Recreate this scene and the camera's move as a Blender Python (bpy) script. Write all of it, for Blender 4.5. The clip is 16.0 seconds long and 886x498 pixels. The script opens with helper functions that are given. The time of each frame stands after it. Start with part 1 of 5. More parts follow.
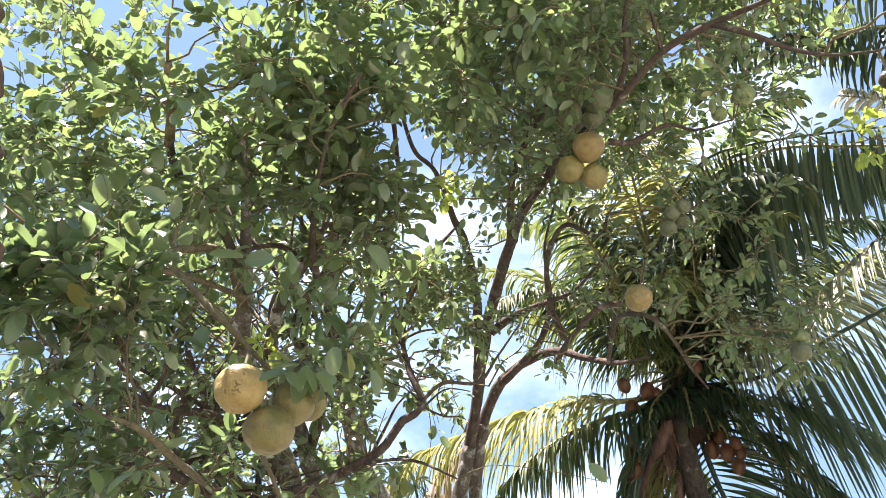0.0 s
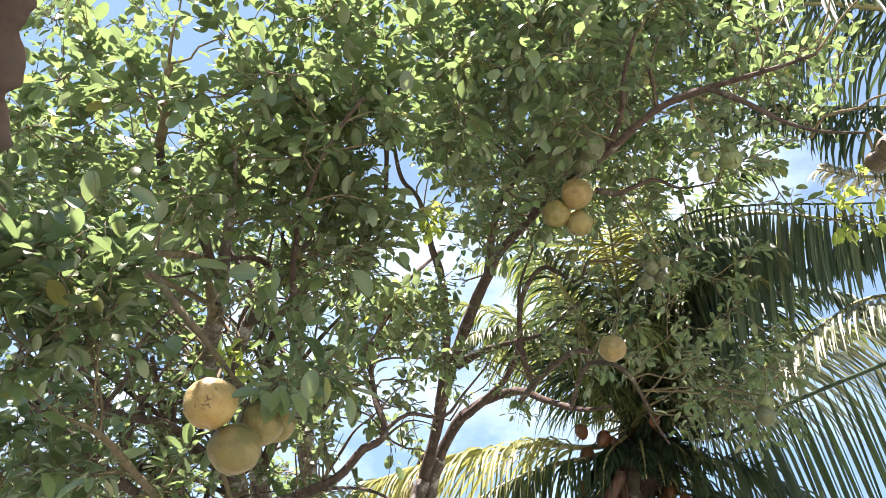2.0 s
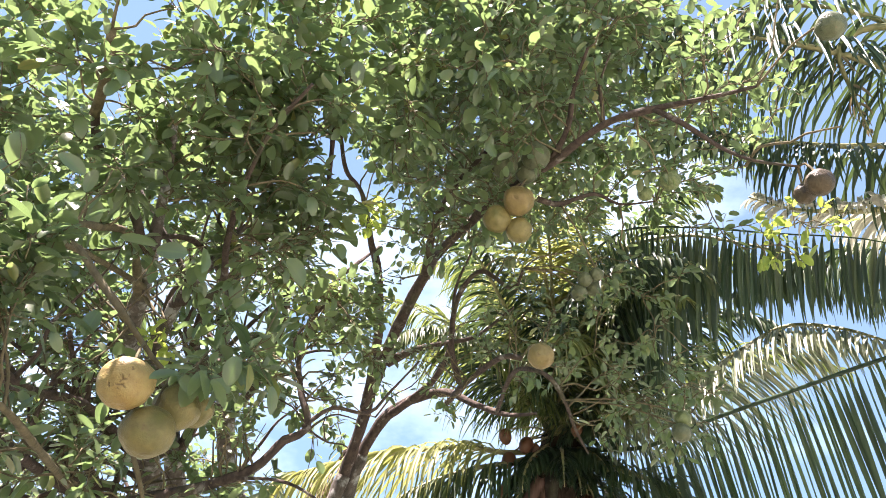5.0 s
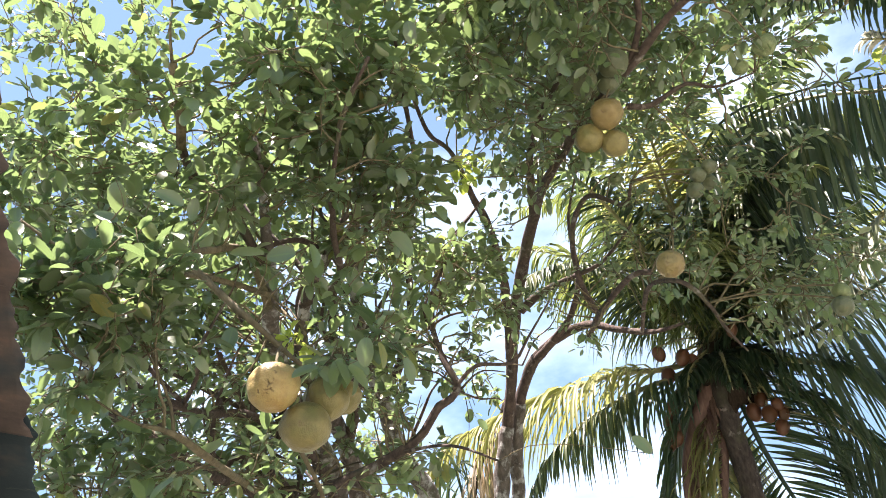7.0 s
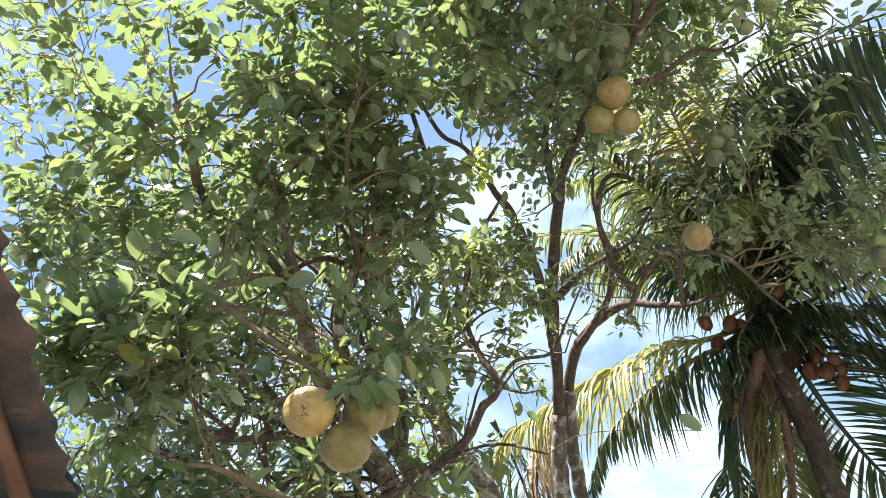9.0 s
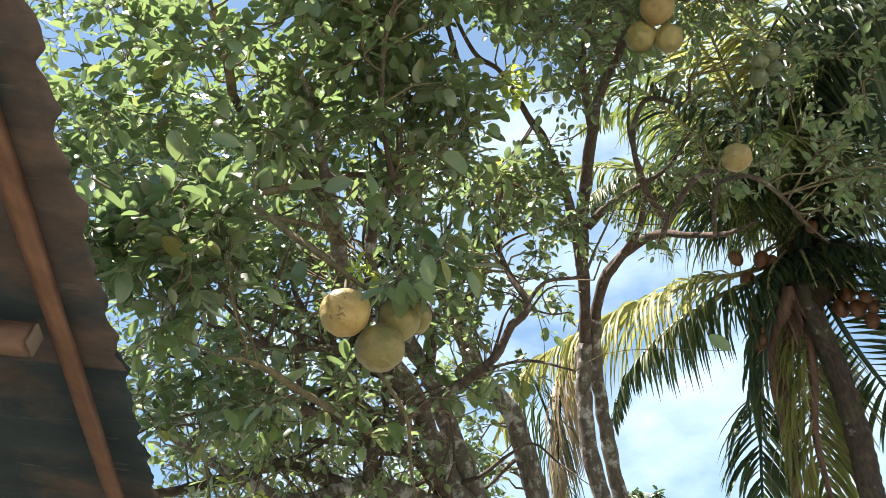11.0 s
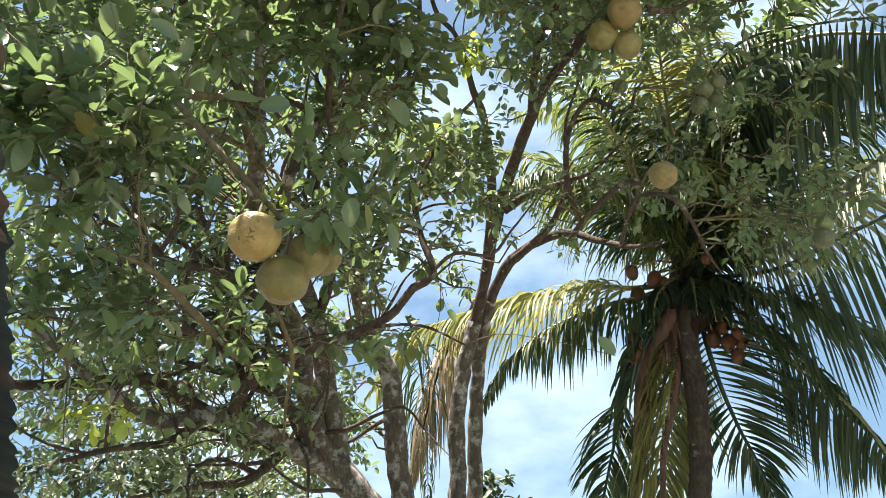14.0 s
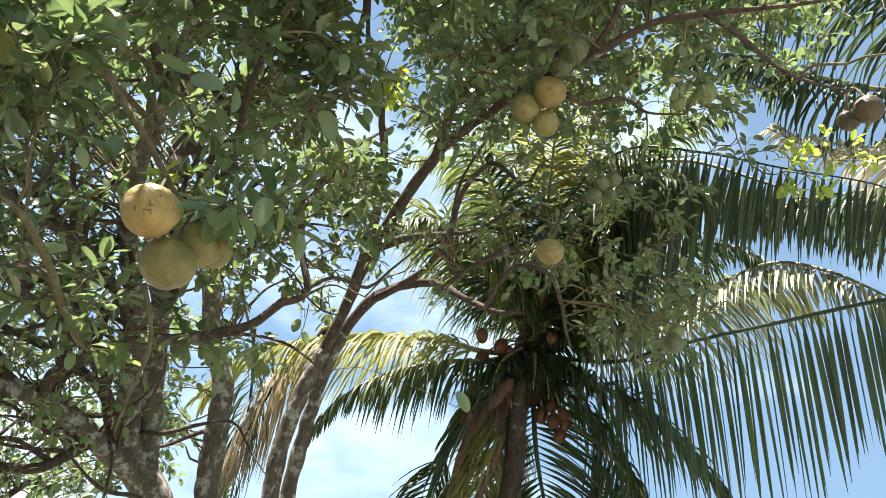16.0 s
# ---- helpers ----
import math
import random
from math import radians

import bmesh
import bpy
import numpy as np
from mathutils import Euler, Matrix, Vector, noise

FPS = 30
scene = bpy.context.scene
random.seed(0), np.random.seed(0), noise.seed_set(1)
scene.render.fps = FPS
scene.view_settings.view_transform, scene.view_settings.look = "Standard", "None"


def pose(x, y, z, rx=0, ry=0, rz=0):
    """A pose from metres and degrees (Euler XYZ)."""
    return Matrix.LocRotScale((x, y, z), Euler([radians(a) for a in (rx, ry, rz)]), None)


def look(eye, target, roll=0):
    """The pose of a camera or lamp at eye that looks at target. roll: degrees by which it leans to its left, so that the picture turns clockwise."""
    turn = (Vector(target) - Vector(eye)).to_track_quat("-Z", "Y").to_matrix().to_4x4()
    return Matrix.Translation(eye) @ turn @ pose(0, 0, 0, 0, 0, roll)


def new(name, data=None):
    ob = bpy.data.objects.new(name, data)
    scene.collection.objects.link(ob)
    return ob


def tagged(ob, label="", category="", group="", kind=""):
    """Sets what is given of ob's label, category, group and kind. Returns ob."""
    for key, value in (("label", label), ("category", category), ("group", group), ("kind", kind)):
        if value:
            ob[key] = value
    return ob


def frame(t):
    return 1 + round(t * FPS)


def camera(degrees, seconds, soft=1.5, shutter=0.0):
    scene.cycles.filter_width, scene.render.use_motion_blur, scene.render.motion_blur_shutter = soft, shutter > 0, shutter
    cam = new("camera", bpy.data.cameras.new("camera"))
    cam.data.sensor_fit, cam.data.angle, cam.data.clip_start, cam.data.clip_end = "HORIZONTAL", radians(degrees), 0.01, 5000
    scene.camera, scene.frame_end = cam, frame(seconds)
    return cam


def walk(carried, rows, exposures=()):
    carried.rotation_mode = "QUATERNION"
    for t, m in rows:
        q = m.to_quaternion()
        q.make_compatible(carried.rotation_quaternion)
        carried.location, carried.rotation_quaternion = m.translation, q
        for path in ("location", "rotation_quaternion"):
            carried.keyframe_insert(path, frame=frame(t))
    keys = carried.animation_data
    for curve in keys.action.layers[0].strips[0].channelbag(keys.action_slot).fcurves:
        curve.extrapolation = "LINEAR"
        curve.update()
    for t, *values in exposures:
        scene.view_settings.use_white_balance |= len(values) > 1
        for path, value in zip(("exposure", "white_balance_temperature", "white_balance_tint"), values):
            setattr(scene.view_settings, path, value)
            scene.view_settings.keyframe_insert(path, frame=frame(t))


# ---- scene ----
cam = camera(62.6, 16.0, soft=0.75)
PATH = [
    (0, (0.231, 0.123, 1.271), (0.066, 1.752, 2.42), -0.9),
    (0.5, (0.189, 0.125, 1.275), (-0.041, 1.734, 2.441), -3.3),
    (1, (0.176, 0.118, 1.292), (-0.09, 1.695, 2.492), -4.5),
    (1.5, (0.174, 0.125, 1.29), (0.02, 1.713, 2.496), -0.9),
    (2, (0.166, 0.116, 1.286), (0.095, 1.705, 2.498), 3.1),
    (2.5, (0.149, 0.116, 1.28), (0.146, 1.71, 2.488), 4.6),
    (3, (0.156, 0.111, 1.278), (0.224, 1.705, 2.485), 5.3),
    (3.2, (0.159, 0.105, 1.281), (0.26, 1.698, 2.485), 5.5),
    (5.3, (0.178, 0.129, 1.292), (0.255, 1.712, 2.511), 3.8),
    (5.5, (0.177, 0.13, 1.301), (0.224, 1.718, 2.516), 2.8),
    (6, (0.173, 0.133, 1.294), (0.139, 1.735, 2.49), -0.2),
    (6.5, (0.185, 0.155, 1.305), (0.019, 1.778, 2.462), -2.9),
    (7, (0.216, 0.17, 1.297), (-0.012, 1.815, 2.411), -4.3),
    (7.5, (0.248, 0.179, 1.294), (-0.046, 1.834, 2.377), -4.6),
    (8, (0.27, 0.183, 1.309), (-0.048, 1.829, 2.399), -7.7),
    (8.2, (0.274, 0.175, 1.324), (-0.049, 1.808, 2.433), -9.0),
    (10.3, (0.298, 0.165, 1.293), (-0.061, 1.804, 2.381), -9.5),
    (10.5, (0.295, 0.167, 1.271), (-0.102, 1.825, 2.317), -8.8),
    (11, (0.237, 0.2, 1.245), (-0.207, 1.887, 2.224), -6.5),
    (11.5, (0.187, 0.21, 1.231), (-0.298, 1.934, 2.121), -5.5),
    (12, (0.184, 0.221, 1.237), (-0.293, 1.977, 2.069), -3.0),
    (12.5, (0.195, 0.221, 1.245), (-0.231, 1.99, 2.076), -1.6),
    (13, (0.197, 0.218, 1.248), (-0.169, 1.993, 2.093), -0.5),
    (13.5, (0.199, 0.226, 1.244), (-0.082, 2.006, 2.113), 1.1),
    (14, (0.182, 0.229, 1.237), (-0.016, 2.011, 2.122), 2.3),
    (14.5, (0.151, 0.22, 1.245), (0.055, 1.98, 2.191), 4.6),
    (15, (0.119, 0.205, 1.254), (0.115, 1.946, 2.239), 6.8),
    (15.5, (0.063, 0.241, 1.254), (0.173, 1.98, 2.235), 9.0),
    (16, (0.037, 0.25, 1.218), (0.234, 1.962, 2.233), 10.0),
]
walk(cam, [(t, look(eye, target, roll)) for t, eye, target, roll in PATH],
     exposures=((0, 2.6, 6400, 28), (3, 2.6, 6400, 28), (6, 2.68, 6400, 28), (8, 2.5, 6400, 26), (10.5, 2.38, 6400, 23), (12, 2.06, 6450, 16), (14, 2.16, 6450, 18), (15, 2.26, 6550, 18), (16, 2.26, 6500, 18)))

# ---- daylight: high tropical sun near the zenith, blue sky with broken cloud ----
SUN_ELEVATION, SUN_AZIMUTH = radians(76), radians(-106)  # azimuth from +y, clockwise


def make_world():
    world = bpy.data.worlds.new("sky")
    scene.world = world
    world.use_nodes = True
    nt = world.node_tree
    nt.nodes.clear()
    out = nt.nodes.new("ShaderNodeOutputWorld")
    bg = nt.nodes.new("ShaderNodeBackground")
    bg.inputs["Strength"].default_value = 0.064
    sky = nt.nodes.new("ShaderNodeTexSky")
    sky.sky_type = "NISHITA"
    sky.sun_disc = False
    sky.sun_elevation = SUN_ELEVATION
    sky.sun_rotation = SUN_AZIMUTH
    sky.air_density, sky.dust_density, sky.ozone_density = 0.8, 0.05, 1.2
    sky.altitude = 2500
    co = nt.nodes.new("ShaderNodeTexCoord")
    mp = nt.nodes.new("ShaderNodeMapping")
    mp.inputs["Scale"].default_value = (1.0, 1.0, 1.9)
    mp.inputs["Location"].default_value = (0.35, 0.1, 0.2)
    nz = nt.nodes.new("ShaderNodeTexNoise")
    nz.inputs["Scale"].default_value = 3.2
    nz.inputs["Detail"].default_value = 7
    nz.inputs["Roughness"].default_value = 0.55
    ramp = nt.nodes.new("ShaderNodeValToRGB")
    ramp.color_ramp.elements[0].position = 0.48
    ramp.color_ramp.elements[1].position = 0.78
    ramp.color_ramp.elements[0].color = (0.15, 0.15, 0.15, 1)
    mix = nt.nodes.new("ShaderNodeMix")
    mix.data_type = "RGBA"
    mix.inputs["B"].default_value = (4.0, 5.1, 5.6, 1)
    link = nt.links.new
    link(co.outputs["Generated"], mp.inputs["Vector"])
    link(mp.outputs["Vector"], nz.inputs["Vector"])
    bank = nt.nodes.new("ShaderNodeVectorMath")
    bank.operation = "DOT_PRODUCT"
    bank.inputs[1].default_value = (-0.05, 0.91, 0.41)  # the thickest cloud stands this way
    lift = nt.nodes.new("ShaderNodeMath")
    lift.operation = "MULTIPLY_ADD"
    lift.inputs[1].default_value, lift.inputs[2].default_value = 0.9, -0.80
    total = nt.nodes.new("ShaderNodeMath")
    link(co.outputs["Generated"], bank.inputs[0])
    link(bank.outputs["Value"], lift.inputs[0])
    link(lift.outputs["Value"], total.inputs[0])
    link(nz.outputs["Fac"], total.inputs[1])
    link(total.outputs["Value"], ramp.inputs["Fac"])
    link(ramp.outputs["Color"], mix.inputs["Factor"])
    tint = nt.nodes.new("ShaderNodeMix")
    tint.data_type, tint.blend_type = "RGBA", "MULTIPLY"
    tint.inputs["Factor"].default_value = 1.0
    tint.inputs["B"].default_value = (0.76, 1.0, 0.88, 1)
    link(sky.outputs["Color"], tint.inputs["A"])
    split = nt.nodes.new("ShaderNodeSeparateXYZ")
    low = nt.nodes.new("ShaderNodeMapRange")  # the air stays clear down to the horizon
    low.interpolation_type = "SMOOTHSTEP"
    low.inputs["From Max"].default_value = 0.5
    low.inputs["To Min"].default_value = 0.48
    clear = nt.nodes.new("ShaderNodeMix")
    clear.data_type, clear.blend_type = "RGBA", "MULTIPLY"
    clear.inputs["Factor"].default_value = 1.0
    link(co.outputs["Generated"], split.inputs["Vector"])
    link(split.outputs["Z"], low.inputs["Value"])
    link(tint.outputs["Result"], clear.inputs["A"])
    link(low.outputs["Result"], clear.inputs["B"])
    link(clear.outputs["Result"], mix.inputs["A"])
    link(mix.outputs["Result"], bg.inputs["Color"])
    link(bg.outputs["Background"], out.inputs["Surface"])


make_world()
sun = new("sun", bpy.data.lights.new("sun", "SUN"))
sun.data.energy, sun.data.angle, sun.data.color = 5.0, radians(0.55), (1.0, 0.94, 0.84)
sun_way = Vector((math.sin(SUN_AZIMUTH) * math.cos(SUN_ELEVATION), math.cos(SUN_AZIMUTH) * math.cos(SUN_ELEVATION), math.sin(SUN_ELEVATION)))
sun.matrix_world = look(sun_way * 60, (0, 0, 0))


# ---- materials ----
class Mat:
    """A node material, built up from noise, ramps and mixes."""

    def __init__(self, name, rough=0.6, metal=0.0, spec=0.5):
        self.m = bpy.data.materials.new(name)
        self.m.use_nodes = True
        self.nt = self.m.node_tree
        self.b = self.nt.nodes["Principled BSDF"]
        self.b.inputs["Roughness"].default_value = rough
        self.b.inputs["Metallic"].default_value = metal
        self.b.inputs["Specular IOR Level"].default_value = spec
        self.co = self.node("ShaderNodeTexCoord")

    def node(self, kind):
        return self.nt.nodes.new(kind)

    def link(self, a, b):
        self.nt.links.new(a, b)

    def noise(self, scale, detail=4, rough=0.55, stretch=None, space="Object", distort=0.0):
        n = self.node("ShaderNodeTexNoise")
        n.inputs["Scale"].default_value = scale
        n.inputs["Detail"].default_value = detail
        n.inputs["Roughness"].default_value = rough
        n.inputs["Distortion"].default_value = distort
        src = self.co.outputs[space]
        if stretch:
            mp = self.node("ShaderNodeMapping")
            mp.inputs["Scale"].default_value = stretch
            self.link(src, mp.inputs["Vector"])
            src = mp.outputs["Vector"]
        self.link(src, n.inputs["Vector"])
        return n.outputs["Fac"]

    def ramp(self, fac, *stops):
        r = self.node("ShaderNodeValToRGB")
        e = r.color_ramp.elements
        while len(e) < len(stops):
            e.new(0.5)
        for el, (p, c) in zip(e, stops):
            el.position = p
            el.color = (*c, 1) if len(c) == 3 else c
        self.link(fac, r.inputs["Fac"])
        return r.outputs["Color"]

    def mix(self, fac, a, b, mode="MIX"):
        n = self.node("ShaderNodeMix")
        n.data_type = "RGBA"
        n.blend_type = mode
        for key, v in (("Factor", fac), ("A", a), ("B", b)):
            if isinstance(v, (int, float)):
                n.inputs[key].default_value = v
            elif isinstance(v, tuple):
                n.inputs[key].default_value = (*v, 1)
            else:
                self.link(v, n.inputs[key])
        return n.outputs["Result"]

    def colour(self, c):
        if isinstance(c, tuple):
            self.b.inputs["Base Color"].default_value = (*c, 1)
        else:
            self.link(c, self.b.inputs["Base Color"])
        return self

    def bump(self, height, strength=0.3, distance=0.01):
        n = self.node("ShaderNodeBump")
        n.inputs["Strength"].default_value = strength
        n.inputs["Distance"].default_value = distance
        self.link(height, n.inputs["Height"])
        self.link(n.outputs["Normal"], self.b.inputs["Normal"])
        return self

    def translucent(self, colour, amount):
        tr = self.node("ShaderNodeBsdfTranslucent")
        if isinstance(colour, tuple):
            tr.inputs["Color"].default_value = (*colour, 1)
        else:
            self.link(colour, tr.inputs["Color"])
        ms = self.node("ShaderNodeMixShader")
        ms.inputs["Fac"].default_value = amount
        self.link(self.b.outputs["BSDF"], ms.inputs[1])
        self.link(tr.outputs["BSDF"], ms.inputs[2])
        self.link(ms.outputs["Shader"], self.nt.nodes["Material Output"].inputs["Surface"])
        return self

    def island(self):
        return self.node("ShaderNodeNewGeometry").outputs["Random Per Island"]

    def chance(self):
        return self.node("ShaderNodeObjectInfo").outputs["Random"]


def leaf_material(name, single, tones, glow, rough=0.32, amount=0.48):
    m = Mat(name, rough, 0, 0.95)
    r = m.chance() if single else m.island()
    base = m.ramp(r, *tones)
    vein = m.noise(160, 3)
    spot = m.noise(24, 4)
    col = m.mix(m.ramp(spot, (0.35, (0, 0, 0)), (0.75, (0.5, 0.5, 0.5))), base, (0.13, 0.15, 0.05))
    rib = m.node("ShaderNodeAttribute")
    rib.attribute_name = "rib"
    line = m.ramp(rib.outputs["Fac"], (0.0, (0.45, 0.45, 0.45)), (0.1, (0, 0, 0)), (0.84, (0, 0, 0)), (0.94, (0.5, 0.5, 0.5)))
    col = m.mix(line, col, tuple(c * 0.55 for c in glow))
    m.colour(col)
    m.bump(vein, 0.25, 0.002)
    lit = m.mix(0.55, col, glow)
    m.translucent(lit, amount)
    return m.m


CITRUS = ((0.0, (0.072, 0.108, 0.052)), (0.45, (0.107, 0.150, 0.069)), (0.8, (0.140, 0.184, 0.076)), (0.965, (0.155, 0.195, 0.075)), (0.985, (0.27, 0.24, 0.06)))
M_LEAF = leaf_material("citrus_leaf", True, CITRUS, (0.22, 0.34, 0.10), amount=0.42)
M_LEAVES = leaf_material("citrus_foliage", False, CITRUS, (0.22, 0.34, 0.10), amount=0.42)
M_BUSH = leaf_material("bush_foliage", False, ((0.0, (0.014, 0.03, 0.012)), (1.0, (0.04, 0.07, 0.022))), (0.07, 0.16, 0.03), 0.6, 0.2)
M_YOUNG = leaf_material("young_citrus_leaf", False, ((0.0, (0.20, 0.28, 0.05)), (1.0, (0.30, 0.36, 0.07))), (0.55, 0.68, 0.08), 0.4, 0.5)


def palm_material(name, tones, glow, amount, rough=0.46):
    m = Mat(name, rough, 0, 0.32)
    base = m.ramp(m.island(), *tones)
    streak = m.noise(9, 4)
    col = m.mix(m.ramp(streak, (0.4, (0, 0, 0)), (0.8, (0.45, 0.45, 0.45))), base, tones[-1][1])
    m.colour(col)
    m.bump(m.noise(130, 2), 0.15, 0.002)
    m.translucent(m.mix(0.5, col, glow), amount)
    return m.m


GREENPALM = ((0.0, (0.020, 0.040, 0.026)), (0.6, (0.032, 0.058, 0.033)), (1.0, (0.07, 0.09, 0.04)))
# brighter yellow-green tones, with sunlight put into the leaflet colour
SUNLITPALM = ((0.0, (0.09, 0.12, 0.04)), (0.6, (0.17, 0.185, 0.065)), (1.0, (0.34, 0.30, 0.13)))
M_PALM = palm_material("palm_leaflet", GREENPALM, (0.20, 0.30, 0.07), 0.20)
# yellow-green copy for rising fronds; the base tone carries painted backlight
M_PALMBACKLIT = palm_material("backlit_palm_leaflet", ((0.0, (0.045, 0.075, 0.028)), (0.6, (0.085, 0.11, 0.038)), (1.0, (0.15, 0.16, 0.06))), (0.34, 0.42, 0.08), 0.32)
# silvery tone paints the sheen of sun and sky on the leaflets
M_PALMSHEEN = palm_material("sun_sheen_palm_leaflet", ((0.0, (0.10, 0.13, 0.07)), (0.6, (0.20, 0.22, 0.14)), (1.0, (0.36, 0.36, 0.27))), (0.36, 0.4, 0.2), 0.3, 0.4)
# bleached leaflets, made whiter still to paint the glare of the sun
M_PALMGLARE = palm_material("sun_glare_palm_leaflet", ((0.0, (0.34, 0.34, 0.27)), (0.6, (0.48, 0.47, 0.39)), (1.0, (0.62, 0.60, 0.52))), (0.4, 0.4, 0.25), 0.3, 0.4)
M_PALMSUNLIT = palm_material("sunlit_palm_leaflet", SUNLITPALM, (0.50, 0.52, 0.13), 0.40)
M_PALMBROWN = palm_material("dead_palm_leaflet", ((0.0, (0.08, 0.046, 0.036)), (0.6, (0.14, 0.085, 0.062)), (1.0, (0.24, 0.155, 0.105))), (0.2, 0.1, 0.05), 0.2, 0.7)
M_PALMDRY = palm_material("dry_palm_leaflet", ((0.0, (0.13, 0.105, 0.065)), (0.6, (0.27, 0.22, 0.14)), (1.0, (0.42, 0.37, 0.26))), (0.42, 0.30, 0.15), 0.3, 0.6)


def bark_material(name, dark, mid, lichen, amount):
    m = Mat(name, 0.9, 0, 0.2)
    grain = m.noise(38, 6, 0.65, (1, 1, 0.35))
    base = m.ramp(grain, (0.3, dark), (0.7, mid))
    patch = m.noise(13, 5, 0.6, distort=0.25)
    mask = m.ramp(patch, (amount, (0, 0, 0)), (amount + 0.12, (0.85, 0.85, 0.85)))
    fleck = m.mix(m.noise(70, 3), lichen, tuple(c * 0.6 for c in lichen))
    moss = m.ramp(m.noise(5, 4), (0.55, (0, 0, 0)), (0.75, (0.6, 0.6, 0.6)))
    m.colour(m.mix(mask, m.mix(moss, base, (0.09, 0.10, 0.05)), fleck))
    m.bump(m.noise(55, 6, 0.7), 0.7, 0.012)
    return m.m


M_BARK = bark_material("mottled_citrus_bark", (0.05, 0.042, 0.034), (0.15, 0.125, 0.10), (0.46, 0.46, 0.42), 0.51)
M_LIMB = bark_material("citrus_limb_bark", (0.040, 0.029, 0.023), (0.105, 0.076, 0.058), (0.30, 0.27, 0.23), 0.60)
M_TWIG = bark_material("twig_bark", (0.085, 0.07, 0.04), (0.20, 0.16, 0.09), (0.36, 0.33, 0.26), 0.70)
M_PALMBARK = bark_material("ringed_palm_bark", (0.032, 0.026, 0.023), (0.095, 0.075, 0.062), (0.33, 0.30, 0.26), 0.62)


def rachis_material():
    m = Mat("palm_midrib", 0.45, 0, 0.5)
    m.colour(m.ramp(m.noise(12, 4), (0.3, (0.12, 0.13, 0.05)), (0.7, (0.30, 0.27, 0.12))))
    m.bump(m.noise(80, 4, stretch=(1, 1, 0.2)), 0.3, 0.004)
    return m.m


M_RACHIS = rachis_material()


def fruit_material(name, a, b, c):
    m = Mat(name, 0.5, 0, 0.35)
    big = m.noise(11, 4, 0.6)
    base = m.ramp(big, (0.30, a), (0.50, b), (0.70, c))
    base = m.mix(m.ramp(m.noise(30, 5, 0.65), (0.40, (0, 0, 0)), (0.70, (0.6, 0.6, 0.6))), base, tuple(v * 0.62 for v in a))
    speck = m.ramp(m.noise(85, 4, 0.6), (0.62, (0, 0, 0)), (0.72, (0.5, 0.5, 0.5)))
    scar = m.node("ShaderNodeAttribute")
    scar.attribute_name = "scar"
    worn = m.mix(speck, base, (0.13, 0.09, 0.04))
    m.colour(m.mix(scar.outputs["Fac"], worn, (0.12, 0.075, 0.035)))
    cell = m.node("ShaderNodeTexVoronoi")
    cell.inputs["Scale"].default_value = 230
    m.link(m.co.outputs["Object"], cell.inputs["Vector"])
    m.bump(m.mix(0.5, cell.outputs["Distance"], m.noise(34, 4, 0.6)), 0.4, 0.006)
    return m.m


M_FRUIT_RIPE = fruit_material("ripe_pomelo_rind", (0.34, 0.22, 0.072), (0.36, 0.26, 0.093), (0.28, 0.24, 0.083))
# ripe rind again, with the crown's shade put into its colour
M_FRUIT_RIPE_SHADED = fruit_material("shaded_ripe_pomelo_rind", (0.20, 0.14, 0.05), (0.23, 0.172, 0.066), (0.175, 0.145, 0.053))
# brownish rind, darkened in colour to stand for shade below the fronds
M_FRUIT_BROWN_SHADED = fruit_material("shaded_brown_pomelo_rind", (0.055, 0.036, 0.017), (0.072, 0.049, 0.023), (0.05, 0.038, 0.017))
# green rind made darker, so that these fruits look shaded
M_FRUIT_GREEN_SHADED = fruit_material("shaded_green_pomelo_rind", (0.08, 0.092, 0.045), (0.11, 0.12, 0.06), (0.07, 0.082, 0.038))
M_FRUIT_PALE = fruit_material("half_ripe_pomelo_rind", (0.165, 0.136, 0.046), (0.205, 0.166, 0.058), (0.125, 0.122, 0.038))
M_FRUIT_GREEN = fruit_material("green_pomelo_rind", (0.11, 0.14, 0.055), (0.16, 0.19, 0.075), (0.09, 0.12, 0.045))


def rotten_stalk_material():
    m = Mat("dead_frond_stalk", 0.85, 0, 0.2)
    m.colour(m.ramp(m.noise(30, 5, 0.65, (1, 1, 0.12)), (0.3, (0.09, 0.052, 0.042)), (0.72, (0.24, 0.15, 0.115))))
    m.bump(m.noise(50, 5, 0.7, (1, 1, 0.12)), 0.6, 0.008)
    return m.m


M_PALMROT = rotten_stalk_material()


def coconut_material():
    m = Mat("orange_coconut_husk", 0.5, 0, 0.4)
    m.colour(m.mix(m.chance(), m.ramp(m.noise(14, 4), (0.3, (0.095, 0.036, 0.018)), (0.7, (0.165, 0.066, 0.03))), (0.08, 0.036, 0.014)))
    m.bump(m.noise(60, 4), 0.3, 0.004)
    return m.m


M_COCO = coconut_material()


def fibre_material():
    m = Mat("palm_fibre", 0.95, 0, 0.1)
    m.colour(m.ramp(m.noise(60, 5, 0.7, (1, 1, 0.15)), (0.3, (0.018, 0.014, 0.011)), (0.75, (0.06, 0.042, 0.028))))
    m.bump(m.noise(90, 5, 0.7, (1, 1, 0.15)), 0.8, 0.01)
    return m.m


M_FIBRE = fibre_material()


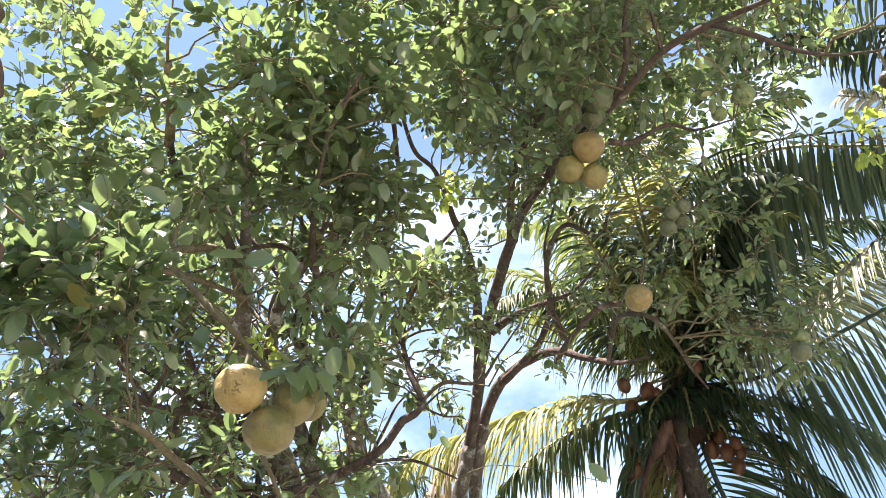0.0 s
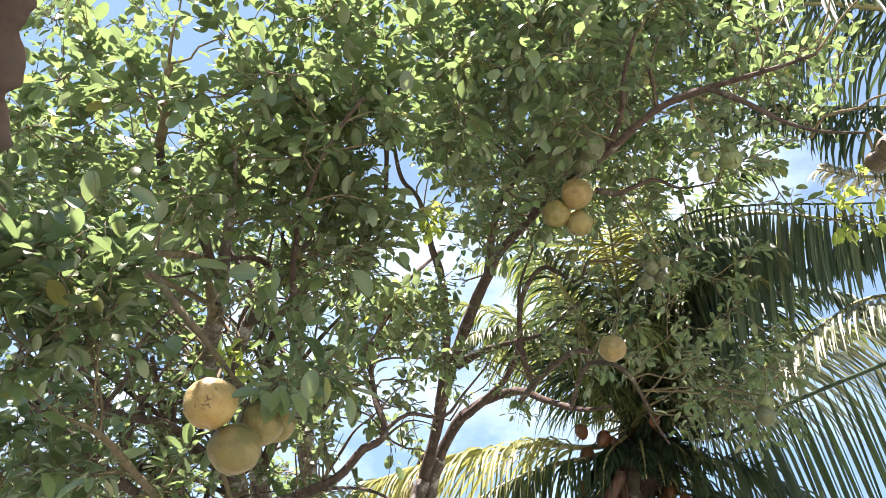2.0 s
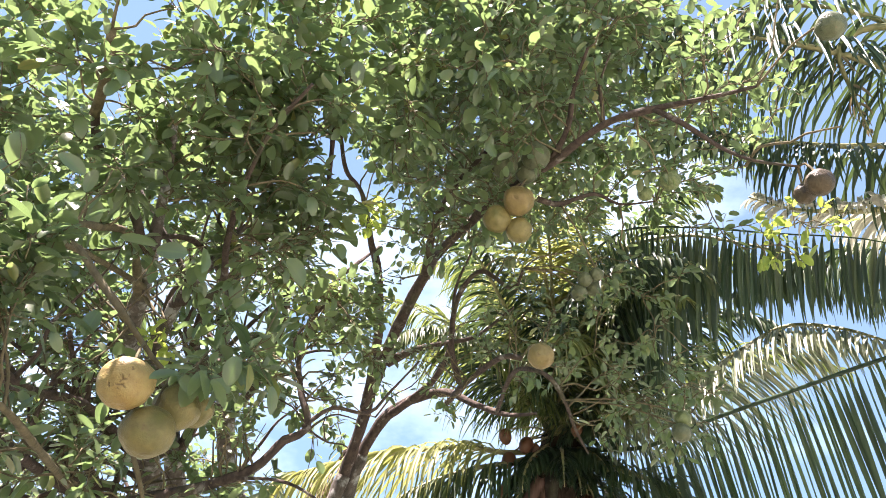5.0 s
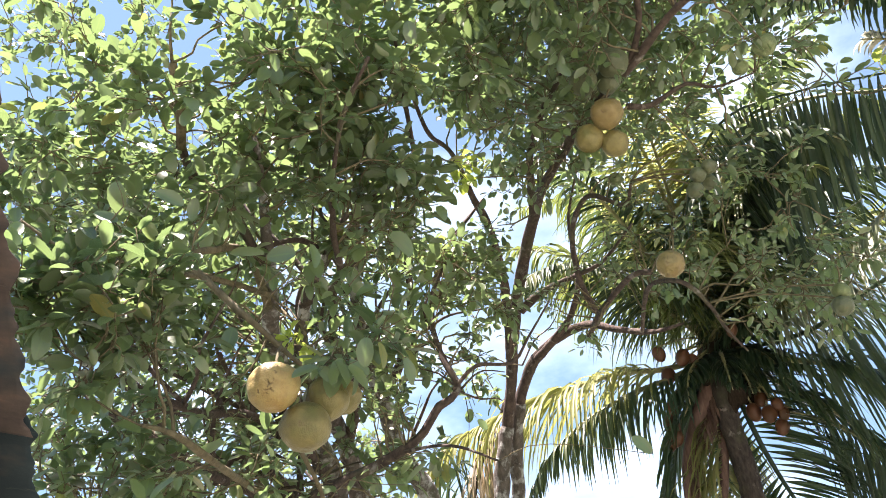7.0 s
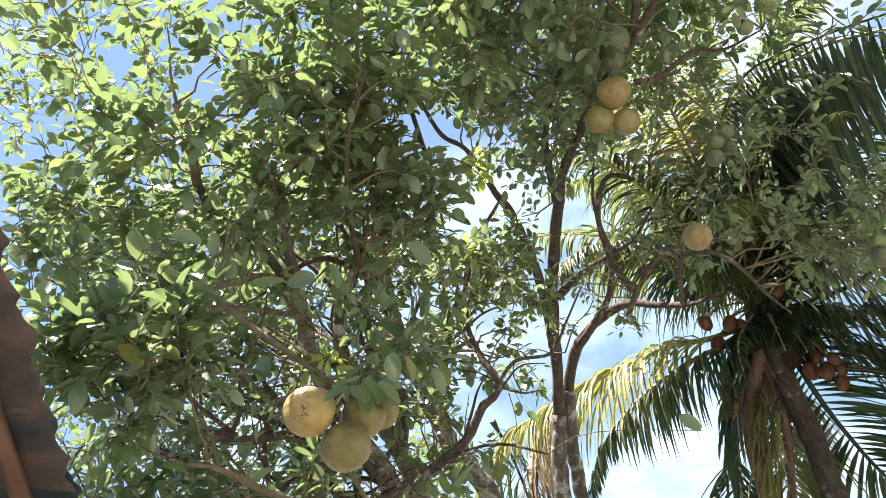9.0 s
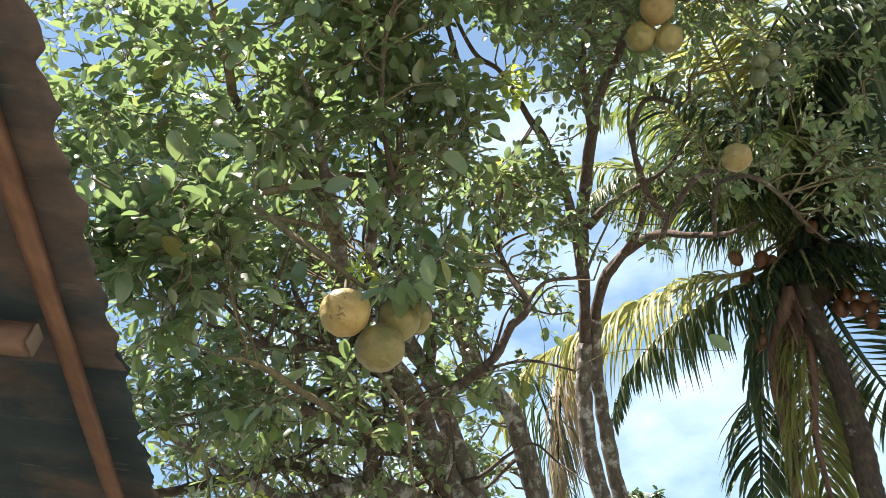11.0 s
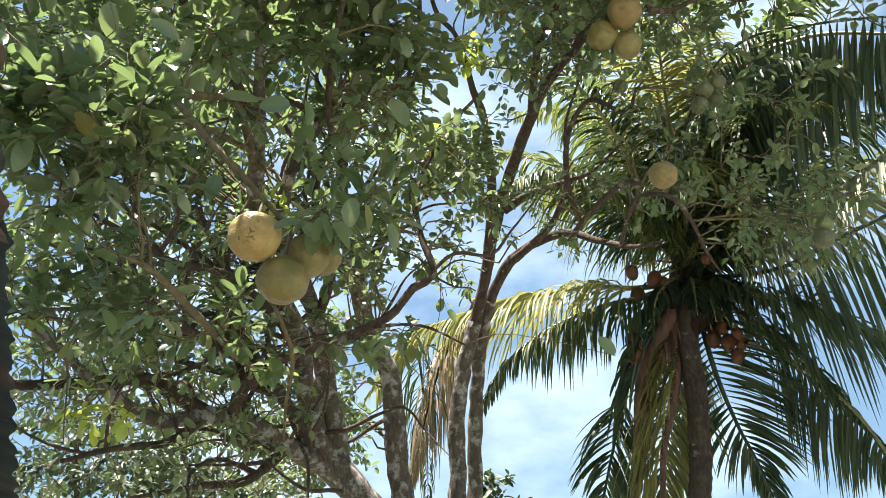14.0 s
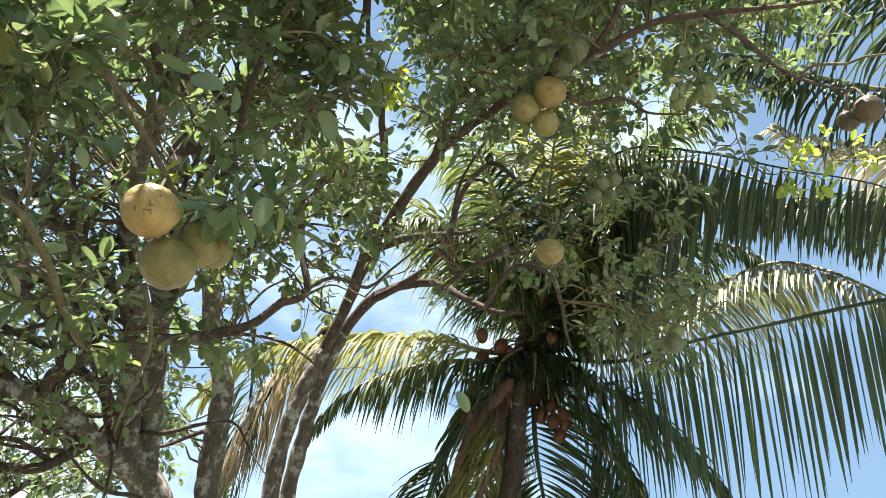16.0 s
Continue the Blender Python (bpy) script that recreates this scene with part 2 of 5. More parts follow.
def sheet_material(name, worn):
    m = Mat(name, 0.85, 0.0, 0.2)
    spot = m.node("ShaderNodeAttribute")
    spot.attribute_name = "spot"

    def on_sheet(scale, detail, rough, stretch):
        mp = m.node("ShaderNodeMapping")
        mp.inputs["Scale"].default_value = stretch
        n = m.node("ShaderNodeTexNoise")
        n.inputs["Scale"].default_value, n.inputs["Detail"].default_value, n.inputs["Roughness"].default_value = scale, detail, rough
        m.link(spot.outputs["Vector"], mp.inputs["Vector"])
        m.link(mp.outputs["Vector"], n.inputs["Vector"])
        return n.outputs["Fac"]

    rust = m.ramp(on_sheet(14, 6, 0.7, (1.0, 0.5, 1)), (0.3, (0.046, 0.037, 0.033)), (0.55, (0.085, 0.063, 0.053)), (0.75, (0.135, 0.085, 0.06)))
    paint = m.ramp(on_sheet(9, 5, 0.6, (1, 0.6, 1)), (0.3, (0.016, 0.027, 0.031)), (0.7, (0.034, 0.048, 0.052)))
    mask = m.ramp(on_sheet(3.0, 5, 0.6, (1.2, 0.8, 1)), (worn, (0, 0, 0)), (worn + 0.13, (1, 1, 1)))
    # pale streaks paint sun reflections on the corrugation into the colour
    sun_streak = m.ramp(on_sheet(16, 5, 0.6, (2.6, 0.35, 1)), (0.62, (0, 0, 0)), (0.72, (0.6, 0.6, 0.6)))
    m.colour(m.mix(sun_streak, m.mix(mask, rust, paint), (0.16, 0.145, 0.115)))
    m.bump(m.noise(120, 5, 0.7), 0.4, 0.003)
    return m.m


def timber_material(name, a, b):
    m = Mat(name, 0.8, 0, 0.2)
    m.colour(m.ramp(m.noise(16, 6, 0.65, (1, 0.12, 1)), (0.28, a), (0.72, b)))
    m.bump(m.noise(40, 6, 0.7, (1, 0.1, 1)), 0.5, 0.004)
    return m.m


def wall_material():
    m = Mat("weathered_plaster", 0.9, 0, 0.2)
    m.colour(m.mix(m.ramp(m.noise(1.6, 5), (0.4, (0, 0, 0)), (0.7, (0.6, 0.6, 0.6))), (0.42, 0.40, 0.36), (0.24, 0.23, 0.2)))
    m.bump(m.noise(70, 5), 0.4, 0.004)
    return m.m


def ground_material():
    m = Mat("grass_and_soil", 0.95, 0, 0.15)
    grass = m.ramp(m.noise(26, 6, 0.7), (0.3, (0.07, 0.11, 0.045)), (0.7, (0.15, 0.19, 0.09)))
    # ground is out of view; pale tone set to bounce sunlight onto undersides
    soil = m.ramp(m.noise(40, 6, 0.7), (0.3, (0.33, 0.315, 0.275)), (0.7, (0.45, 0.43, 0.38)))
    m.colour(m.mix(m.ramp(m.noise(0.7, 6, 0.6), (0.40, (0, 0, 0)), (0.54, (1, 1, 1))), grass, soil))
    m.bump(m.noise(60, 6, 0.7), 0.8, 0.03)
    return m.m


M_SHEET_RUSTY, M_SHEET_BLUE = sheet_material("rusted_sheet", 0.50), sheet_material("blue_grey_painted_sheet", 0.33)
M_WALL, M_GROUND = wall_material(), ground_material()
M_BATTEN = timber_material("reddish_timber", (0.085, 0.042, 0.026), (0.19, 0.10, 0.06))
M_BEAM = timber_material("old_brown_timber", (0.10, 0.055, 0.04), (0.20, 0.12, 0.08))
M_CUT = timber_material("cut_timber_end", (0.11, 0.08, 0.055), (0.19, 0.14, 0.10))
M_ROPE = timber_material("grey_rope", (0.10, 0.09, 0.08), (0.26, 0.24, 0.21))


# ---- builders ----
def part(name, bm, material, parent=None, label="", smooth=True):
    me = bpy.data.meshes.new(name)
    bm.to_mesh(me)
    bm.free()
    me.materials.append(material)
    if smooth:
        me.shade_smooth()
    ob = new(name, me)
    if parent:
        ob.parent = parent
        ob.matrix_parent_inverse = parent.matrix_basis.inverted()
    if label:
        tagged(ob, label)
    return ob


def base(name, at, label, category, group="", kind=""):
    ob = new(name)
    ob.empty_display_size = 0.1
    ob.location = at
    return tagged(ob, label, category, group, kind)


def spline(pts, step=0.05):
    """Catmull-Rom through the points; each point may carry a fourth number, its radius."""
    p = [np.array(q, float) for q in pts]
    p = [2 * p[0] - p[1]] + p + [2 * p[-1] - p[-2]]
    out = []
    for a, b, c, d in zip(p, p[1:], p[2:], p[3:]):
        n = max(2, int(np.linalg.norm((c - b)[:3]) / step))
        for i in range(n):
            u = i / n
            out.append(0.5 * (2 * b + (c - a) * u + (2 * a - 5 * b + 4 * c - d) * u * u + (3 * b - a - 3 * c + d) * u ** 3))
    out.append(p[-2])
    return np.array(out)


def frames(path):
    """A side and a second normal for each point of a path."""
    t = np.gradient(path, axis=0)
    t /= np.linalg.norm(t, axis=1)[:, None] + 1e-9
    side = np.cross(t[0], (0.3, 0.5, 0.81))
    sides = []
    for d in t:
        side = side - d * (side @ d)
        side /= np.linalg.norm(side) + 1e-9
        sides.append(side.copy())
    sides = np.array(sides)
    return t, sides, np.cross(t, sides)


def tube_data(path, radii, sides=8, wobble=0.0, rng=None):
    t, a, b = frames(path)
    verts, faces = [], []
    n = len(path)
    for i in range(n):
        for k in range(sides):
            w = 2 * math.pi * k / sides
            r = radii[i]
            if wobble:
                r *= 1 + wobble * noise.noise(Vector(path[i] * 9) + Vector((math.cos(w), math.sin(w), 0)) * 1.2)
            verts.append(path[i] + r * (math.cos(w) * a[i] + math.sin(w) * b[i]))
    for i in range(n - 1):
        for k in range(sides):
            j = (k + 1) % sides
            faces.append((i * sides + k, i * sides + j, (i + 1) * sides + j, (i + 1) * sides + k))
    faces.append(tuple(range(sides - 1, -1, -1)))
    faces.append(tuple((n - 1) * sides + k for k in range(sides)))
    return verts, faces


class Soup:
    """Gathers many small pieces into one mesh."""

    def __init__(self):
        self.v, self.f, self.n = [], [], 0

    def add(self, verts, faces):
        self.v.append(np.asarray(verts, float))
        self.f += [tuple(i + self.n for i in f) for f in faces]
        self.n += len(verts)

    def mesh(self, name, material, parent=None, label="", smooth=True, kind=""):
        me = bpy.data.meshes.new(name)
        me.from_pydata(np.concatenate(self.v).tolist(), [], self.f)
        me.materials.append(material)
        if smooth:
            me.shade_smooth()
        ob = new(name, me)
        if parent:
            ob.parent = parent
            ob.matrix_parent_inverse = parent.matrix_basis.inverted()
        return tagged(ob, label, kind=kind)


def tube(name, pts, material, parent, sides=10, wobble=0.25, step=0.05, label=""):
    s = spline(pts, step)
    soup = Soup()
    soup.add(*tube_data(s[:, :3], np.maximum(s[:, 3], 0.001), sides, wobble))
    return soup.mesh(name, material, parent, label)


def box_part(name, size, m, material, parent, label="", bevel=0.006, rough=0.0):
    bm = bmesh.new()
    bmesh.ops.create_cube(bm, size=1)
    bmesh.ops.scale(bm, vec=size, verts=bm.verts)
    long = max(range(3), key=lambda k: size[k])
    cuts = [e for e in bm.edges if abs((e.verts[0].co - e.verts[1].co)[long]) > 1e-6]
    bmesh.ops.subdivide_edges(bm, edges=cuts, cuts=10)
    bmesh.ops.bevel(bm, geom=[e for e in bm.edges if e.calc_face_angle(0) > 0.5], offset=bevel, segments=2, affect="EDGES")
    for v in bm.verts:
        v.co += Vector((noise.noise(v.co * 7), noise.noise(v.co * 7 + Vector((5, 0, 0))), noise.noise(v.co * 7 + Vector((0, 9, 0))))) * rough
    bmesh.ops.transform(bm, matrix=m, verts=bm.verts)
    return part(name, bm, material, parent, label)


# ---- ground ----
def make_ground():
    bm = bmesh.new()
    bmesh.ops.create_grid(bm, x_segments=60, y_segments=60, size=1)
    for v in bm.verts:
        r = v.co.copy()
        v.co.x = 900 * math.copysign(abs(r.x) ** 3, r.x)
        v.co.y = 900 * math.copysign(abs(r.y) ** 3, r.y)
        v.co.z = 0.05 * noise.noise(v.co * 0.6) - 0.05
    tagged(part("ground", bm, M_GROUND), "unseen ground with patchy grass, kept pale to bounce light up", "ground", kind="structure")


make_ground()

# ---- pomelo tree ----
TREE_BASE = Vector((-0.54, 5.15, 0.86))
TREE_BASE.z = 0
tree = base("pomelo_tree", TREE_BASE, "spreading pomelo tree with mottled stems and glossy leaves", "tree")
SKELETON = []


def limb(name, pts, material=M_LIMB, sides=10, label="", wobble=0.3):
    SKELETON.append(spline(pts, 0.06))
    return tube(name, pts, material, tree, sides, wobble, 0.04, label)


FORK = [(-0.50, 5.17, 1.38, 0.13)]
limb("trunk", [(TREE_BASE.x - 0.05, TREE_BASE.y, -0.1, 0.2), (TREE_BASE.x, TREE_BASE.y, 0.25, 0.16)] + FORK, M_BARK, 16)
limb("stem", FORK + [(-0.23, 5.28, 1.73, 0.068), (-0.23, 5.18, 2.38, 0.056), (-0.18, 5.08, 2.74, 0.052), (-0.10, 4.99, 3.03, 0.05)], M_BARK, 14)
limb("limb", [(-0.14, 5.04, 2.90, 0.03948), (-0.10, 4.99, 3.03, 0.042), (-0.03, 4.83, 3.29, 0.03864), (0.04, 4.64, 3.58, 0.03696), (0.16, 4.27, 3.82, 0.03528), (0.30, 3.90, 4.00, 0.0336), (0.36, 3.45, 3.84, 0.02621), (0.54, 2.89, 3.71, 0.02293), (0.64, 2.61, 3.62, 0.01966), (0.76, 2.41, 3.59, 0.01769), (0.93, 2.18, 3.62, 0.01572), (1.09, 2.02, 3.57, 0.0131), (1.22, 1.88, 3.49, 0.009173), (1.35, 1.73, 3.41, 0.005242)], M_LIMB, 14)
limb("stem", FORK + [(-0.14, 5.44, 1.74, 0.06), (-0.11, 5.33, 2.40, 0.05), (-0.07, 5.14, 2.91, 0.047), (-0.00, 4.99, 3.19, 0.044)], M_BARK, 12)
limb("limb", [(-0.04, 5.06, 3.06, 0.03612), (-0.00, 4.99, 3.19, 0.03784), (0.13, 4.84, 3.40, 0.03612), (0.31, 4.69, 3.49, 0.03096), (0.53, 4.56, 3.50, 0.0258), (0.68, 4.39, 3.36, 0.02236), (0.87, 4.21, 3.22, 0.01548), (1.01, 3.99, 3.14, 0.00688)], M_LIMB, 12)
limb("stem", FORK + [(-0.57, 5.12, 1.91, 0.078), (-0.61, 5.07, 2.16, 0.074), (-0.64, 5.00, 2.45, 0.068), (-0.68, 4.93, 2.67, 0.064), (-0.81, 4.79, 2.88, 0.058), (-0.87, 4.60, 3.18, 0.055), (-0.91, 4.38, 3.38, 0.049), (-0.89, 4.06, 3.54, 0.039), (-0.79, 3.59, 3.72, 0.029), (-0.64, 3.24, 3.89, 0.018)], M_BARK, 12)
limb("stem", FORK + [(-0.75, 5.00, 1.80, 0.088), (-0.93, 4.93, 2.01, 0.076), (-0.99, 4.81, 2.28, 0.066), (-1.04, 4.67, 2.55, 0.067), (-1.07, 4.46, 2.83, 0.055), (-1.09, 4.05, 2.99, 0.046), (-1.00, 3.41, 2.93, 0.037), (-0.86, 3.04, 3.04, 0.029), (-0.70, 2.80, 3.10, 0.022), (-0.51, 2.55, 3.16, 0.012)], M_BARK, 12)
limb("stem", FORK + [(-0.83, 4.87, 1.89, 0.078), (-1.04, 4.77, 2.14, 0.066), (-1.13, 4.56, 2.46, 0.067), (-1.13, 4.27, 2.70, 0.055), (-1.12, 3.65, 2.83, 0.044), (-0.98, 2.98, 2.84, 0.037), (-0.90, 2.73, 2.90, 0.032), (-0.81, 2.45, 2.98, 0.024), (-0.76, 2.25, 3.09, 0.017), (-0.71, 2.03, 3.18, 0.01)], M_BARK, 12)
limb("limb", [(-0.70, 5.07, 1.66, 0.086), (-0.82, 4.98, 1.85, 0.081), (-1.01, 4.86, 2.00, 0.071), (-1.20, 4.63, 2.09, 0.065), (-1.39, 4.33, 2.17, 0.057), (-1.50, 4.07, 2.14, 0.048), (-1.66, 3.79, 2.05, 0.038), (-1.78, 3.46, 2.12, 0.03), (-1.85, 3.15, 2.22, 0.021), (-1.92, 2.94, 2.28, 0.009)], M_BARK, 12)
limb("limb", [(-1.50, 4.07, 2.14, 0.045), (-1.68, 3.85, 2.23, 0.04), (-1.76, 3.69, 2.23, 0.034), (-1.95, 3.47, 2.14, 0.03), (-2.09, 3.27, 2.08, 0.022), (-2.20, 3.05, 2.07, 0.012)])
limb("limb", [(-1.08, 4.78, 2.05, 0.042), (-1.19, 4.48, 2.30, 0.035), (-1.21, 4.01, 2.38, 0.029), (-1.28, 3.54, 2.35, 0.024), (-1.32, 3.06, 2.33, 0.018), (-1.32, 2.70, 2.33, 0.013), (-1.28, 2.35, 2.31, 0.007)])
limb("limb", [(-0.82, 4.97, 1.87, 0.042), (-1.12, 4.84, 2.21, 0.035), (-1.29, 4.64, 2.38, 0.032), (-1.51, 4.43, 2.46, 0.025), (-1.74, 4.10, 2.46, 0.018), (-1.92, 3.75, 2.49, 0.01)])
limb("limb", [(-1.13, 4.56, 2.48, 0.032), (-1.13, 3.96, 2.64, 0.025), (-1.17, 3.26, 2.61, 0.021), (-1.21, 2.82, 2.47, 0.017), (-1.23, 2.45, 2.42, 0.01), (-1.31, 2.26, 2.43, 0.006)])
limb("branch", [(-1.21, 4.01, 2.38, 0.025), (-1.24, 3.74, 2.48, 0.022), (-1.32, 3.47, 2.50, 0.016), (-1.39, 3.38, 2.35, 0.01)])
limb("branch", [(-1.50, 4.07, 2.14, 0.03), (-1.59, 3.85, 1.95, 0.022), (-1.74, 3.66, 1.88, 0.016), (-1.90, 3.47, 1.78, 0.01)])
limb("branch", [(-1.20, 4.63, 2.09, 0.035), (-1.34, 4.41, 1.86, 0.025), (-1.55, 4.23, 1.79, 0.018), (-1.81, 4.00, 1.69, 0.01)])
limb("branch", [(-1.39, 4.33, 2.17, 0.03), (-1.36, 4.05, 2.42, 0.024), (-1.35, 3.67, 2.56, 0.018), (-1.26, 3.30, 2.70, 0.014), (-1.20, 2.91, 2.78, 0.01)])
limb("branch", [(-1.07, 4.46, 2.83, 0.035), (-0.91, 4.09, 3.02, 0.03), (-0.88, 3.61, 3.08, 0.025), (-0.79, 3.23, 3.16, 0.018), (-0.60, 2.97, 3.26, 0.012), (-0.44, 2.80, 3.36, 0.007)])
limb("branch", [(-0.87, 4.60, 3.18, 0.035), (-0.63, 4.23, 3.35, 0.028), (-0.52, 3.90, 3.55, 0.022), (-0.48, 3.55, 3.71, 0.015), (-0.36, 3.23, 3.82, 0.009)])
# the long bough in front of the stems
limb("bough", [(-1.44, 4.26, 2.15, 0.0399), (-1.33, 4.03, 2.25, 0.0359), (-1.15, 3.77, 2.26, 0.0310), (-0.93, 3.51, 2.29, 0.0270), (-0.72, 3.34, 2.29, 0.0240), (-0.56, 3.27, 2.32, 0.0220), (-0.38, 3.22, 2.39, 0.0200), (-0.27, 3.18, 2.51, 0.0180), (-0.18, 3.17, 2.57, 0.0160), (-0.25, 3.18, 2.77, 0.0140), (-0.29, 3.25, 2.98, 0.0130), (-0.28, 3.40, 3.30, 0.0120), (-0.22, 3.67, 3.71, 0.0120), (-0.03, 3.99, 4.22, 0.0100)], M_LIMB, 10)
limb("branch", [(-0.20, 3.16, 2.57, 0.011), (-0.09, 3.18, 2.68, 0.009), (0.07, 3.24, 2.70, 0.008), (0.16, 3.24, 2.82, 0.006), (0.28, 3.22, 2.98, 0.004)])
limb("branch", [(-0.44, 3.22, 2.34, 0.009), (-0.30, 3.13, 2.32, 0.007), (-0.17, 3.04, 2.27, 0.006), (-0.02, 3.02, 2.19, 0.004)])
# forked uprights in the middle of the crown
limb("branch", [(-0.01, 4.72, 3.41, 0.034), (0.03, 4.34, 3.71, 0.03), (0.00, 3.94, 3.94, 0.026), (-0.06, 3.70, 4.01, 0.022), (-0.13, 3.31, 4.07, 0.015), (-0.22, 3.01, 4.00, 0.012), (-0.26, 2.59, 4.12, 0.008), (-0.26, 2.30, 4.23, 0.005)])
limb("branch", [(0.11, 4.50, 3.64, 0.03), (0.24, 4.41, 3.69, 0.027), (0.41, 4.33, 3.72, 0.02), (0.65, 4.10, 3.68, 0.012), (0.84, 3.80, 3.73, 0.007)])
limb("branch", [(0.13, 4.84, 3.40, 0.03), (0.29, 4.65, 3.46, 0.028), (0.43, 4.44, 3.53, 0.02), (0.50, 4.14, 3.63, 0.015), (0.48, 3.79, 3.80, 0.01), (0.54, 3.47, 3.88, 0.006)])
limb("branch", [(0.56, 4.10, 3.35, 0.02), (0.48, 3.83, 3.43, 0.018), (0.47, 3.53, 3.55, 0.015), (0.56, 3.25, 3.57, 0.012), (0.71, 3.12, 3.39, 0.01), (0.74, 2.97, 3.41, 0.006)])
limb("branch", [(0.28, 3.57, 3.75, 0.026), (0.30, 3.20, 3.83, 0.02), (0.37, 2.92, 3.84, 0.016), (0.47, 2.66, 3.82, 0.012), (0.60, 2.46, 3.85, 0.008), (0.62, 2.23, 3.91, 0.005)])
limb("branch", [(0.75, 2.42, 3.59, 0.014), (0.80, 2.25, 3.66, 0.012), (0.79, 2.10, 3.73, 0.009), (0.80, 1.90, 3.75, 0.006)])
limb("branch", [(0.93, 2.18, 3.62, 0.012), (0.93, 2.16, 3.71, 0.009), (0.89, 2.06, 3.73, 0.006), (0.89, 1.90, 3.73, 0.004)])
limb("branch", [(0.81, 4.21, 3.23, 0.012), (0.79, 3.57, 3.15, 0.012), (0.82, 3.19, 2.98, 0.011), (0.89, 3.11, 2.90, 0.011), (0.98, 3.23, 2.86, 0.009), (1.09, 3.45, 2.81, 0.007), (1.18, 3.57, 2.75, 0.004)])
limb("branch", [(0.74, 3.04, 2.95, 0.012), (0.66, 3.14, 3.00, 0.013), (0.55, 3.66, 3.11, 0.016), (0.50, 4.16, 3.23, 0.018)])
limb("branch", [(0.74, 2.60, 3.54, 0.014), (0.86, 2.67, 3.59, 0.012), (1.03, 2.67, 3.68, 0.009), (1.15, 2.68, 3.64, 0.006), (1.31, 2.62, 3.63, 0.004)])
limb("branch", [(1.09, 2.02, 3.57, 0.012), (1.19, 1.97, 3.43, 0.01), (1.30, 1.96, 3.32, 0.008), (1.39, 1.92, 3.23, 0.006), (1.50, 1.85, 3.15, 0.004)])
limb("twig", [(1.39, 1.98, 3.26, 0.006), (1.38, 1.85, 3.23, 0.006), (1.44, 1.77, 3.18, 0.005), (1.45, 1.70, 3.15, 0.004), (1.51, 1.61, 3.10, 0.003)], M_TWIG)
# bare twigs round the end of the long bough
limb("twig", [(-0.20, 3.32, 2.62, 0.0060), (-0.13, 3.32, 2.69, 0.0048), (-0.07, 3.33, 2.72, 0.0036), (0.02, 3.40, 2.73, 0.0024)], M_LIMB, 6)
limb("twig", [(-0.21, 3.31, 2.64, 0.0060), (-0.16, 3.33, 2.61, 0.0051), (-0.10, 3.38, 2.60, 0.0042), (-0.04, 3.41, 2.61, 0.0033), (-0.01, 3.45, 2.61, 0.0024)], M_LIMB, 6)
limb("twig", [(-0.21, 3.30, 2.65, 0.0050), (-0.28, 3.27, 2.71, 0.0040), (-0.36, 3.26, 2.74, 0.0030), (-0.41, 3.24, 2.79, 0.0020)], M_LIMB, 6)
limb("twig", [(-0.26, 3.22, 2.79, 0.0050), (-0.20, 3.31, 2.78, 0.0040), (-0.13, 3.36, 2.80, 0.0030), (-0.06, 3.41, 2.85, 0.0020)], M_LIMB, 6)
limb("twig", [(-0.27, 3.22, 2.86, 0.0050), (-0.34, 3.20, 2.82, 0.0040), (-0.39, 3.20, 2.78, 0.0030), (-0.48, 3.18, 2.77, 0.0020)], M_LIMB, 6)
limb("twig", [(-0.11, 3.35, 2.59, 0.0040), (-0.13, 3.32, 2.67, 0.0032), (-0.11, 3.30, 2.73, 0.0024), (-0.07, 3.29, 2.81, 0.0016)], M_LIMB, 6)
limb("twig", [(-0.17, 3.33, 2.60, 0.0025), (-0.17, 3.40, 2.51, 0.0018), (-0.20, 3.48, 2.40, 0.0010)], M_LIMB, 6)
limb("twig", [(-0.18, 3.09, 3.19, 0.0090), (-0.25, 3.14, 3.10, 0.0072), (-0.32, 3.20, 3.01, 0.0054), (-0.29, 3.29, 2.90, 0.0036)], M_LIMB, 6)
limb("twig", [(0.08, 4.26, 3.14, 0.0060), (0.17, 4.28, 3.30, 0.0048), (0.28, 4.24, 3.36, 0.0036), (0.34, 4.20, 3.43, 0.0024)], M_LIMB, 6)
# boughs that carry the low fruit and the near leaves
limb("branch", [(-0.91, 2.74, 2.88, 0.02), (-0.85, 2.36, 2.90, 0.014), (-0.84, 2.08, 2.73, 0.012), (-0.83, 1.92, 2.59, 0.0115), (-0.72, 1.95, 2.46, 0.0105), (-0.61, 1.97, 2.35, 0.0095), (-0.54, 2.02, 2.28, 0.008), (-0.49, 2.06, 2.24, 0.007), (-0.42, 2.09, 2.22, 0.005)], M_TWIG)
limb("twig", [(-0.86, 2.64, 2.87, 0.012), (-0.87, 2.23, 2.70, 0.01), (-0.88, 1.98, 2.58, 0.008), (-0.96, 1.86, 2.56, 0.007), (-1.07, 1.74, 2.52, 0.006), (-1.08, 1.66, 2.51, 0.005), (-1.14, 1.57, 2.55, 0.004)], M_TWIG)
limb("twig", [(-0.87, 2.03, 2.60, 0.008), (-0.98, 1.91, 2.58, 0.007), (-1.06, 1.80, 2.55, 0.006), (-1.12, 1.72, 2.49, 0.005), (-1.18, 1.63, 2.44, 0.004)], M_TWIG)
